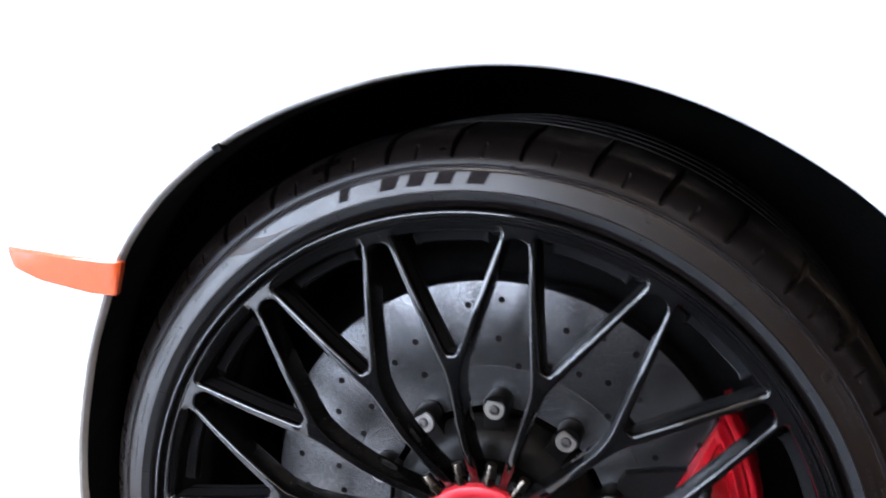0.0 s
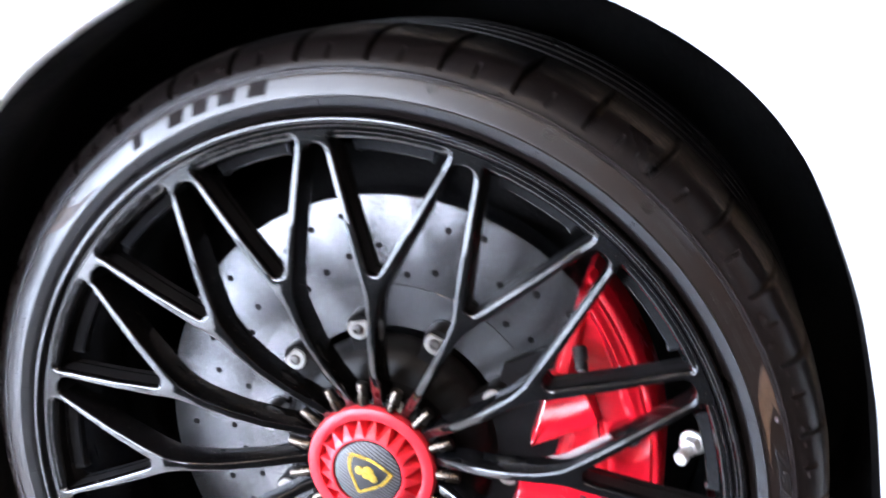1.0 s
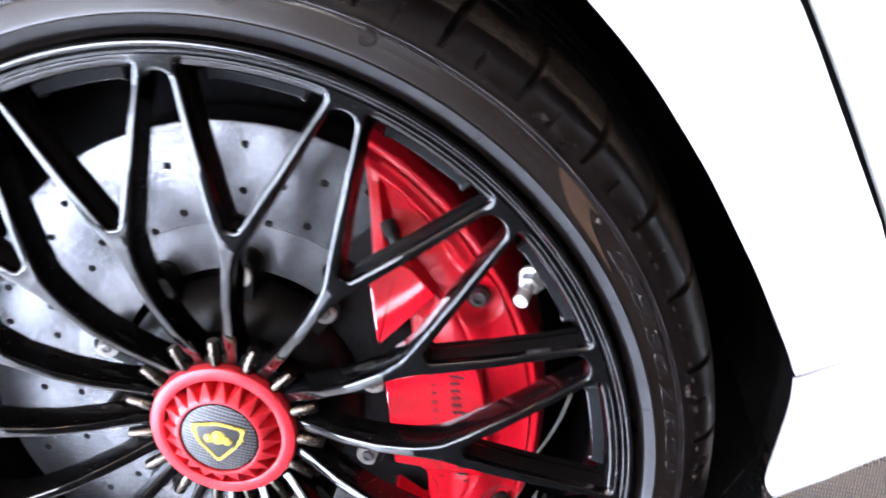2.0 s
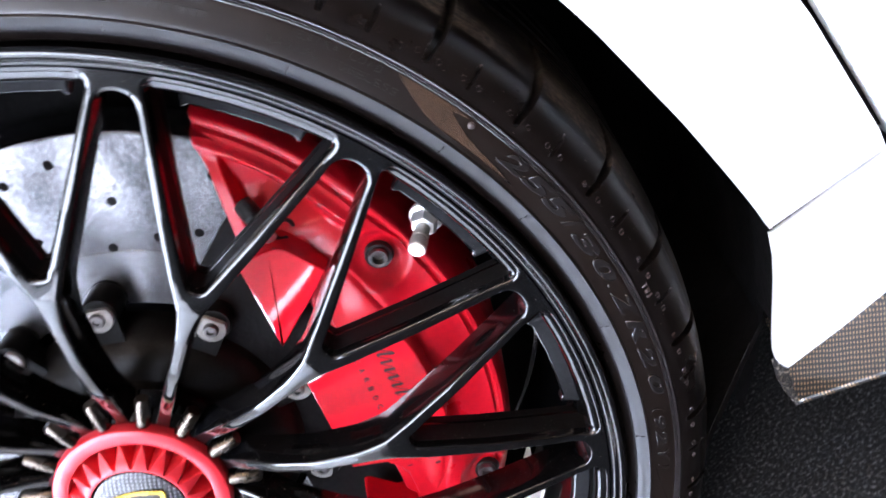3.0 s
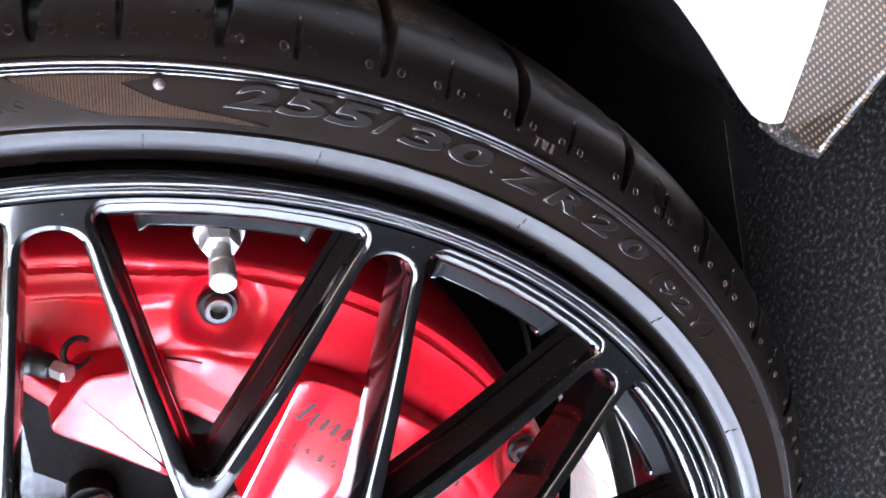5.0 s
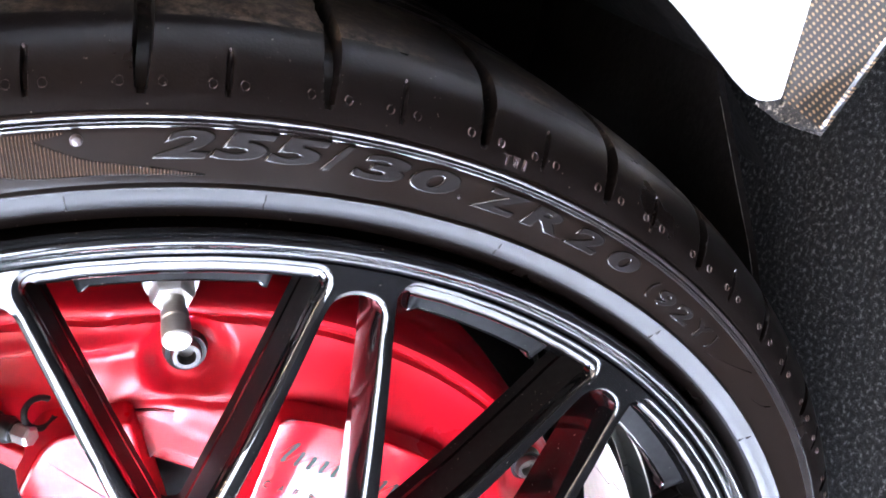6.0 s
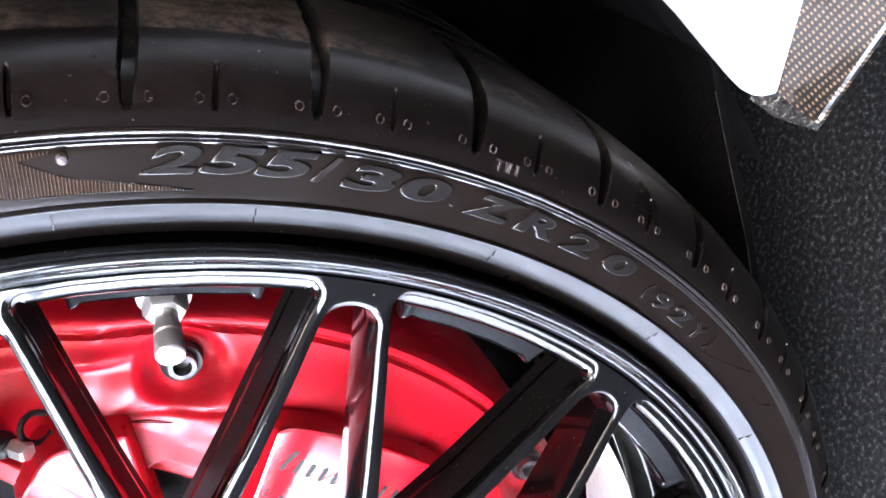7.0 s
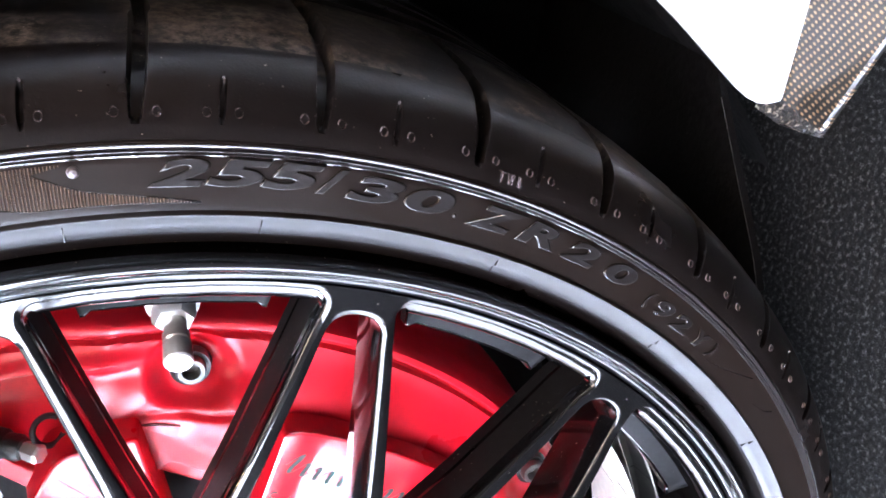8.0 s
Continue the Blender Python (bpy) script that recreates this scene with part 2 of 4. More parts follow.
def box(x0, x1, y0, y1, z0, z1):
    v = [(x, y, z) for x in (x0, x1) for y in (y0, y1) for z in (z0, z1)]
    return v, [(0, 1, 3, 2), (4, 6, 7, 5), (0, 4, 5, 1), (2, 3, 7, 6), (0, 2, 6, 4), (1, 5, 7, 3)]


def structure(name, piece, mat, label):
    return tagged(new(name, mesh_of(name, *piece, mat, smooth=False)), label, kind="structure")


# ---- the showroom ----
X0, X1, Y0, Y1, TOP = ROOM
# a carpet laid askew on the tiles under the car
CARPET_PLAN = [(0.33, 0.66), (-0.40, -0.66), (-2.55, -4.58), (X1, -4.58), (X1, Y1), (0.33, Y1)]
NC = len(CARPET_PLAN)
structure("floor_tiles", box(X0 - 0.2, X1 + 0.2, Y0 - 0.2, Y1 + 0.2, -0.1, -0.006), STONE, "polished pale stone floor around the carpet")
structure("floor", ([(x, y, z) for z in (0.0, -0.005) for x, y in CARPET_PLAN], [tuple(range(NC)), tuple(range(NC, 2 * NC))] + [(i, (i + 1) % NC, NC + (i + 1) % NC, NC + i) for i in range(NC)]), CARPET, "dark charcoal loop-pile carpet floor with pale flecks")
structure("ceiling", box(X0 - 0.2, X1 + 0.2, Y0 - 0.2, Y1 + 0.2, TOP, TOP + 0.15), CEILING, "plain pale painted ceiling")
structure("wall_north", box(X0 - 0.2, X1 + 0.2, Y1, Y1 + 0.2, 0.0, TOP), PLASTER, "plain dark grey showroom wall")
structure("wall_east", box(X1, X1 + 0.2, Y0 - 0.2, Y1, 0.0, TOP), WOOD, "brown panelled showroom wall")
WX0, WX1, WY0, WY1 = -4.17, -0.90, -4.57, -1.7
SILL_S, SILL_W, HEAD_S, HEAD_W = 0.42, 0.06, 3.1, 2.7    # the windows' sills and heads
structure("wall_south", joined([box(X0 - 0.2, WX0, Y0 - 0.2, Y0, 0, TOP), box(WX1, X1, Y0 - 0.2, Y0, 0, TOP),
                                box(WX0, WX1, Y0 - 0.2, Y0, 0, SILL_S), box(WX0, WX1, Y0 - 0.2, Y0, HEAD_S, TOP)]), PLASTER, "dark grey wall with a wide shop window")
structure("wall_west", joined([box(X0 - 0.2, X0, Y0, WY0, 0, TOP), box(X0 - 0.2, X0, WY1, Y1, 0, TOP),
                               box(X0 - 0.2, X0, WY0, WY1, 0, SILL_W), box(X0 - 0.2, X0, WY0, WY1, HEAD_W, TOP)]), PLASTER, "dark grey wall with a second shop window")


def window(name, lo, hi, along_x, WZ0, WZ1, glare):
    """A frame in the wall's opening and the pale daylight behind it."""
    bars = [(lo, hi, WZ0, WZ0 + 0.06), (lo, hi, WZ1 - 0.06, WZ1)] + [(p - 0.02, p + 0.02, WZ0 + 0.06, WZ1 - 0.06) for p in (lo + 0.02, hi - 0.02)]
    def bar(a, b, z0, z1, d0, d1):
        return box(a, b, Y0 - d1, Y0 - d0, z0, z1) if along_x else box(X0 - d1, X0 - d0, a, b, z0, z1)
    ob = structure(name, joined([bar(*q, 0.05, 0.12) for q in bars]), FRAME, "grey-framed shop window with daylight outside")
    structure("backdrop", bar(lo - 0.6, hi + 0.6, 0.0, WZ1 + 0.4, 0.5, 0.55), glare, "pale overcast daylight outside the window")
    return ob


window("window_1", WX0, WX1, True, SILL_S, HEAD_S, DAYLIGHT)
window("window_2", WY0, WY1, False, SILL_W, HEAD_W, OPEN_SKY)


def ceiling_light(x, y, w, d):
    ob = new("ceiling_light")
    ob.location = (x, y, TOP)
    part("frame", mesh_of("frame", *joined([box(-w / 2 - 0.03, -w / 2, -d / 2, d / 2, -0.05, 0), box(w / 2, w / 2 + 0.03, -d / 2, d / 2, -0.05, 0),
                                            box(-w / 2 - 0.03, w / 2 + 0.03, -d / 2 - 0.03, -d / 2, -0.05, 0), box(-w / 2 - 0.03, w / 2 + 0.03, d / 2, d / 2 + 0.03, -0.05, 0)]), FRAME, False), ob)
    part("diffuser", mesh_of("diffuser", *box(-w / 2, w / 2, -d / 2, d / 2, -0.04, -0.02), PANEL_GLOW, False), ob)
    return tagged(ob, "rectangular white ceiling light panel set in the ceiling", "ceiling light", "ceiling light panels")


for lx, ly in ((-1.4, -1.3), (0.9, -1.3), (-1.4, -3.0), (0.9, -3.0), (-0.6, -4.1), (1.2, -4.1)):
    ceiling_light(lx, ly, 1.2, 0.4)


def spot(x, y):
    ob = new("ceiling_spot")
    ob.location = (x, y, TOP)
    part("housing", mesh_of("housing", *revolve([(0.035, 0.0), (0.05, 0.0), (0.05, 0.09), (0.042, 0.09), (0.035, 0.07)], 24), FRAME), ob, m=pose(0, 0, 0, -90))
    part("lamp", mesh_of("lamp", *cyl([(0.034, 0.0), (0.034, 0.01)], 20, (0, 0, -0.07), (0, 0, 1)), SPOT_GLOW), ob)
    return tagged(ob, "small round warm spot lamp under the ceiling", "spot lamp", "warm spot lamps")


for lx, ly in ((0.3, -2.4), (1.9, -1.2), (2.2, -0.3), (-0.4, -0.9)):
    spot(lx, ly)

# ---- the car: all parts hang from one root at the wheel's centre ----
R_TYRE, PITCH = 0.3275, 5.0
car = new("car")
car.matrix_basis = pose(0, 0, R_TYRE, 0, -PITCH, 0)
tagged(car, "white sports car with a black multi-spoke wheel and red brake caliper", "car")


def smoothstep(a, b, x):
    t = np.clip((x - a) / (b - a), 0, 1)
    return t * t * (3 - 2 * t)


# tyre: turned profile (r, y) from the bead over sidewall, shoulder and tread to the inner side
def spline(points, step):
    out = []
    n = len(points)
    for i in range(n - 1):
        p0, p1, p2, p3 = (np.array(points[max(0, min(n - 1, i + k))], float) for k in (-1, 0, 1, 2))
        m = max(1, int(np.linalg.norm(p2 - p1) / step))
        for j in range(m):
            t = j / m
            out.append(0.5 * (2 * p1 + (p2 - p0) * t + (2 * p0 - 5 * p1 + 4 * p2 - p3) * t * t + (3 * p1 - p0 - 3 * p2 + p3) * t ** 3))
    out.append(np.array(points[-1], float))
    return out


def tyre():
    bead = [(0.262, 0.020), (0.2690, 0.016), (0.2705, 0.0085), (0.2722, 0.0040), (0.2745, 0.0030), (0.2762, 0.0010)]
    ridge = [(0.2767, 0.0004), (0.2769, 0.0000), (0.2770, -0.0002), (0.2772, -0.0004), (0.2800, -0.0017), (0.2827, -0.0029), (0.2830, -0.0031), (0.2833, -0.0032), (0.2836, -0.0030), (0.2838, -0.0020)]
    side = [(0.2841, -0.0014)] + [(0.2846 + 0.0128 * i / 14, -0.0014 + 0.0034 * (i / 14) ** 1.15) for i in range(15)]
    def ridge_line(c, wide, high):
        """A raised line: a slope on the wheel's side, a rounded top and a steep outer edge."""
        base = 0.0021 + (c - 0.2977) * 0.35
        return [(c - wide, base), (c - 0.15 * wide, base - 0.86 * high), (c, base - high), (c + 0.12 * wide, base - 0.96 * high), (c + 0.22 * wide, base - 0.6 * high), (c + 0.26 * wide, base + 0.0002)]

    rings = ridge_line(0.2985, 0.00060, 0.00022) + ridge_line(0.2994, 0.00050, 0.00020) + ridge_line(0.3010, 0.00120, 0.00046) + [(0.3016, 0.0036), (0.3021, 0.0042)]
    should = spline([(0.3024, 0.0040), (0.3060, 0.0052), (0.3100, 0.0078), (0.3138, 0.0112), (0.3174, 0.0157), (0.3206, 0.0215),
                     (0.3230, 0.0285), (0.3247, 0.0370), (0.3256, 0.0460)], 0.0012)
    tread = []
    y = 0.050
    for g in (0.092, 0.126, 0.160, 0.194):
        tread += [(0.3262, y), (0.3270, (y + g - 0.006) / 2), (0.3272, g - 0.0052), (0.3205, g - 0.0045), (0.3205, g + 0.0045), (0.3272, g + 0.0052)]
        y = g + 0.010
    tread += [(0.3270, 0.210), (0.3250, 0.224), (0.320, 0.236), (0.312, 0.246), (0.300, 0.252), (0.284, 0.252), (0.270, 0.238), (0.262, 0.232)]
    prof = np.array(bead + ridge + side + rings + [tuple(p) for p in should] + tread)
    pitches = 39
    # columns crowd round the two grooves of each pitch
    near = np.array([0.0, 0.012, 0.018, 0.023, 0.027, 0.031, 0.035, 0.040, 0.046, 0.053, 0.064])
    fine = np.array([0.0, 0.006, 0.010, 0.013, 0.016, 0.019, 0.023, 0.030])
    cols = np.concatenate([0.336 + near, 0.336 - near[1:], 0.89 + fine, 0.89 - fine[1:], np.linspace(0.425, 0.83, 14), np.linspace(0.945, 1.25, 11) % 1.0])
    cols = np.unique(np.round(cols, 5))
    ang = np.radians((np.arange(pitches)[:, None] + cols[None, :]).reshape(-1) * 360.0 / pitches)
    seg = len(ang)
    r, yy = prof[:, 0], prof[:, 1]
    # outward normal of the profile
    d = np.gradient(prof, axis=0)
    nr, ny = d[:, 1], -d[:, 0]
    ln = np.hypot(nr, ny) + 1e-9
    nr, ny = nr / ln, ny / ln
    A, Rr = np.meshgrid(ang, r, indexing="ij")
    ph = np.degrees(A) / (360.0 / pitches)
    Y = np.tile(yy, (seg, 1))
    zone = (Rr > 0.3026) & (Y < 0.075)
    # lateral grooves: long ones curve away over the shoulder, short ones between them
    along = np.clip((Rr - 0.3026) / 0.0264, 0, 1) + np.clip((Y - 0.045) / 0.03, 0, 1)
    def cut(phase, w0, w1, lo, hi, depth):
        off = (ph - phase + 0.5) % 1.0 - 0.5
        w = np.abs(off) * np.radians(360.0 / pitches) * 0.32
        width = w0 + (w1 - w0) * smoothstep(lo, lo + 0.5, along)
        q = np.clip(w / width, 0, 1) ** 2 * 0.05          # rounded ends
        return depth * (1 - smoothstep(width * 0.70, width, w)) * smoothstep(lo, lo + 0.10, along - q) * (1 - smoothstep(hi, hi + 0.08, along + q))
    dep = cut(0.336, 0.0017, 0.0027, 0.14, 5.0, 0.0050) + cut(0.89, 0.00085, 0.0011, 0.13, 0.46, 0.0022)
    lean = np.clip((Rr - 0.3026) / 0.0264, 0, 1)
    lean = np.where(Y > 0.046, 1.0, lean)
    A = A - np.radians(360.0 / pitches) * 0.085 * lean ** 2     # the grooves lean as they climb
    dep = np.where(zone, np.minimum(dep, 0.0050), 0)
    Rn, Yn = Rr - dep * np.abs(nr)[None, :] - dep * 0.2, Y + dep * np.abs(ny)[None, :]
    V = np.stack([Rn * np.cos(A), Yn, Rn * np.sin(A)], -1).reshape(-1, 3)
    n = len(prof)
    i, k = np.meshgrid(np.arange(seg), np.arange(n - 1), indexing="ij")
    j = (i + 1) % seg
    F = np.stack([i * n + k, i * n + k + 1, j * n + k + 1, j * n + k], -1).reshape(-1, 4)
    me = bpy.data.meshes.new("tyre")
    me.from_pydata(V.tolist(), [], F.tolist())
    me.materials.append(RUBBER)
    me.materials.append(BAND)
    band = (k >= len(bead) - 1) & (k < len(bead) + len(ridge) - 2)
    first = len(bead) + len(ridge) + len(side)
    me.materials.append(TREAD)
    me.materials.append(SIDEWALL)
    me.materials.append(RIDGE)
    lines = (k >= first) & (k < first + len(rings) - 2)
    crown = prof[k, 0] > 0.3222
    flank = (k >= len(bead) + len(ridge) - 2) & (k < first)
    me.polygons.foreach_set("material_index", (band + 2 * crown + 3 * flank + 4 * lines).reshape(-1).astype(np.int32))
    me.shade_smooth()
    me.set_sharp_from_angle(angle=radians(35))
    return me


TYRE = part("tyre", tyre(), car, "black low-profile road tyre with moulded sidewall writing")

# wheel: lip and barrel
LIP = [(0.2585, 0.010), (0.2610, 0.0008), (0.2618, 0.0), (0.2632, 0.0), (0.2640, -0.0002), (0.2647, -0.0008), (0.2653, -0.0017), (0.2659, -0.0027), (0.2666, -0.0036),
       (0.2674, -0.0042), (0.2685, -0.0045), (0.2696, -0.0042), (0.2703, -0.0028), (0.2705, 0.000), (0.2700, 0.016), (0.262, 0.022),
       (0.262, 0.23), (0.256, 0.235), (0.250, 0.22), (0.244, 0.16), (0.2400, 0.10), (0.2420, 0.062), (0.2450, 0.040), (0.2470, 0.030), (0.2500, 0.018)]
WHEEL = part("wheel", mesh_of("wheel", *revolve(LIP, 540, closed=True), BLACK), car, "gloss black forged alloy wheel rim")


def face_y(r):
    """Depth of the spokes' front face along the radius."""
    return np.interp(r, [0.04, 0.06, 0.085, 0.11, 0.135, 0.155, 0.170, 0.20, 0.230, 0.245, 0.250, 0.28],
                     [0.036, 0.026, 0.011, 0.000, -0.006, -0.0085, -0.0088, -0.0068, -0.0028, -0.0004, 0.0, 0.0])


def fillet(pts, radii, n=9):
    """Rounds the corners of a closed outline."""
    out = []
    m = len(pts)
    for i in range(m):
        a, b, c = (Vector(pts[k % m]) for k in (i - 1, i, i + 1))
        r = radii[i]
        if r <= 0:
            out.append(tuple(b))
            continue
        u, w = (a - b), (c - b)
        r = min(r, u.length * 0.78, w.length * 0.78)
        p, q = b + u.normalized() * r, b + w.normalized() * r
        for k in range(n + 1):
            t = k / n
            out.append(tuple((1 - t) ** 2 * p + 2 * t * (1 - t) * b + t * t * q))
    return out


def dense(pts, step):
    out = []
    m = len(pts)
    for i in range(m):
        a, b = Vector(pts[i]), Vector(pts[(i + 1) % m])
        k = max(1, int((b - a).length / step))
        out += [tuple(a.lerp(b, j / k)) for j in range(k)]
    return out


def offset(loop, d):
    """Moves a closed loop sideways by d (to its left)."""
    m = len(loop)
    out = []
    for i in range(m):
        a, b, c = (Vector(loop[k % m]) for k in (i - 1, i, i + 1))
        t = ((b - a).normalized() + (c - b).normalized())
        t = t.normalized() if t.length > 1e-9 else (c - b).normalized()
        out.append((b.x - t.y * d, b.y + t.x * d))
    return out


def arc(r, a0, a1, n):
    return [(r * math.sin(radians(a0 + (a1 - a0) * i / n)), r * math.cos(radians(a0 + (a1 - a0) * i / n))) for i in range(n + 1)]


def spoke_mesh():
    """One Y: stem, two arms, half of each neighbouring slot and the window between the arms. Plan: u sideways, v outwards."""
    R_OUT, HALF = 0.2625, 12.0
    right = [(0.0046, 0.050), (0.0043, 0.075), (0.0042, 0.100), (0.0043, 0.122), (0.0048, 0.140), (0.0070, 0.1535)]
    slot = [(0.0452, 0.2470)]
    top = [(0.2518 * math.sin(radians(HALF)), 0.2518 * math.cos(radians(HALF)))]
    half = right + slot + top
    radii = [0, 0, 0, 0.006, 0.006, 0.004, 0.0060, 0]
    outer_arc = arc(R_OUT, HALF, -HALF, 24)
    pts = half + outer_arc + [(-x, y) for x, y in reversed(half)]
    rad = radii + [0] * len(outer_arc) + list(reversed(radii))
    outer = dense(fillet(pts, rad), 0.004)
    # window between the arms
    wtop = arc(0.2598, 9.45, -9.45, 5)
    hole = [(0.0030, 0.1668)] + wtop + [(-0.0030, 0.1668)]
    hr = [0.002] + [0.0062] + [0] * (len(wtop) - 2) + [0.0062] + [0.002]
    hole = dense(fillet(hole, hr), 0.0011)
    if sum(a[0] * b[1] - b[0] * a[1] for a, b in zip(outer, outer[1:] + outer[:1])) < 0:
        outer.reverse()
    if sum(a[0] * b[1] - b[0] * a[1] for a, b in zip(hole, hole[1:] + hole[:1])) < 0:
        hole.reverse()

    seam = [math.hypot(u, v) > R_OUT - 1e-4 or abs(math.degrees(math.atan2(u, v))) > HALF - 0.02 for u, v in outer]

    def inset(d):
        """The outer outline moved inwards, but not along the joints with the neighbours and the rim."""
        out = []
        for (u, v), (p, q), fixed in zip(outer, offset(outer, d), seam):
            r = math.hypot(u, v)
            if fixed:
                g = 1 + (d / r if r < 0.2530 else 0.0)
                out.append((u * g, v * g))
            else:
                out.append((p, q))
        return out

    verts, faces = [], []

    def lay(loop, depth):
        k = len(verts)
        for u, v in loop:
            verts.append((u, float(face_y(math.hypot(u, v))) + depth, v))
        return list(range(k, k + len(loop)))

    satin = []

    def strip(a, b, skip=None, flank=False):
        m = len(a)
        first = len(faces)
        faces.extend((a[i], a[(i + 1) % m], b[(i + 1) % m], b[i]) for i in range(m) if not (skip and skip[i] and skip[(i + 1) % m]))
        satin.extend([int(flank)] * (len(faces) - first))

    oo, o0, o1 = lay(inset(0.0031), 0.0), lay(inset(0.00155), 0.00019), lay(inset(0.00112), 0.0006)
    o2 = lay(inset(0.0008), 0.0016)
    o3, o4 = lay(inset(-0.0006), 0.014), lay(inset(0.0), 0.0235)
    for a, b in ((oo, o0), (o0, o1), (o1, o2), (o2, o3), (o3, o4)):
        strip(a, b, seam, a in (o2, o3))

    def sunk(loop, side, head, lip=0.0):
        """Sets the window's outline inwards: by side along the arms, by head under the rim, and by lip along the rear ledge with its two hooks."""
        off = offset(loop, 1.0)
        out = []
        for (u, v), (p, q) in zip(loop, off):
            r = math.hypot(u, v)
            g = float(smoothstep(0.2535, 0.2592, r))
            turn = abs(math.degrees(math.atan2(u, v)))
            ledge = float(1 - smoothstep(6.6, 6.9, turn)) * (1.0 + 0.16 * math.exp(-((turn - 6.35) / 0.42) ** 2))
            w = side + (head - side) * g + lip * g * ledge
            out.append((u + (p - u) * w, v + (q - v) * w))
        return out

    loops = [lay(sunk(hole, -0.0030, -0.0020), 0.0), lay(sunk(hole, -0.00150, -0.0005), 0.00019), lay(sunk(hole, -0.00108, -0.0001), 0.0006), lay(sunk(hole, -0.0008, 0.0002), 0.0013)]
    hh = loops[0]
    # a rounded shoulder under the rim, its lower edge, the wall behind and the rear ledge
    for side, head, depth, lip in ((-0.0008, 0.0016, 0.0016, 0.0), (-0.0007, 0.0028, 0.0020, 0.0), (-0.0006, 0.0038, 0.0026, 0.0), (-0.0006, 0.0045, 0.0032, 0.0), (-0.0005, 0.0049, 0.0042, 0.0),
                                   (-0.0004, 0.0051, 0.0046, 0.0), (-0.0003, 0.0050, 0.0052, 0.0), (0.0000, 0.0044, 0.0145, 0.0), (0.0002, 0.0046, 0.0172, 0.0090),
                                   (0.0002, 0.0047, 0.0177, 0.0097), (0.0003, 0.0047, 0.0186, 0.0099), (0.0006, 0.0050, 0.0235, 0.0099)):
        loops.append(lay(sunk(hole, side, head, lip), depth))
    h7 = loops[-1]
    for level, (a, b) in enumerate(zip(loops, loops[1:])):
        strip(a, b, None, 2 if level in (10, 11, 14) else 0)
    bm = bmesh.new()
    bv = [bm.verts.new(p) for p in verts]
    for f, q in zip(faces, satin):
        bm.faces.new([bv[i] for i in f]).material_index = q
    for la, lb in ((oo, hh), (o4, h7)):
        es = []
        for loop in (la, lb):
            for i in range(len(loop)):
                a, b = bv[loop[i]], bv[loop[(i + 1) % len(loop)]]
                es.append(bm.edges.get((a, b)) or bm.edges.new((a, b)))
        # filled in plan, so the depths are put back afterwards
        keep = {v: v.co.y for e in es for v in e.verts}
        for v in keep:
            v.co.y = 0
        bmesh.ops.triangle_fill(bm, edges=es, use_beauty=True, normal=(0, -1, 0))
        for v, d in keep.items():
            v.co.y = d
    bmesh.ops.recalc_face_normals(bm, faces=bm.faces)
    me = bpy.data.meshes.new("spoke")
    bm.to_mesh(me)
    bm.free()
    me.materials.append(BLACK)
    me.materials.append(FLANK)
    me.materials.append(BARREL)
    me.shade_smooth()
    me.set_sharp_from_angle(angle=radians(40))
    # the broad face by the rim stays flat up to its bevel
    rim = set(oo) | set(hh)
    for e in me.edges:
        if e.vertices[0] in rim and e.vertices[1] in rim and min(math.hypot(me.vertices[q].co.x, me.vertices[q].co.z) for q in e.vertices) > 0.246:
            e.use_edge_sharp = True
    return me


SPOKE, TH0 = spoke_mesh(), 73.0
for k in range(15):
    # the plan's v axis turns to the spoke's own angle
    part("spoke", SPOKE, WHEEL, m=pose(0, 0, 0, 0, 90 - (TH0 - 24 * k), 0))

# hub behind the nut, drive pins, centre-lock nut and badge
part("hub", mesh_of("hub", *revolve([(0.020, 0.046), (0.0455, 0.046), (0.0470, 0.032), (0.052, 0.031), (0.058, 0.036), (0.060, 0.055), (0.066, 0.075)], 90), BLACK), WHEEL)
PIN = mesh_of("drive_pin", *cyl([(0.0036, -0.001), (0.0042, 0.0), (0.0044, 0.001), (0.0044, 0.0165), (0.0036, 0.0180)], 14, (0.0505, 0.0310, 0), (1, -0.02, 0)), PIN_METAL)
for k in range(15):
    part("drive_pin", PIN, WHEEL, "short bright metal pin", m=pose(0, 0, 0, 0, -(TH0 - 12 - 24 * k), 0))


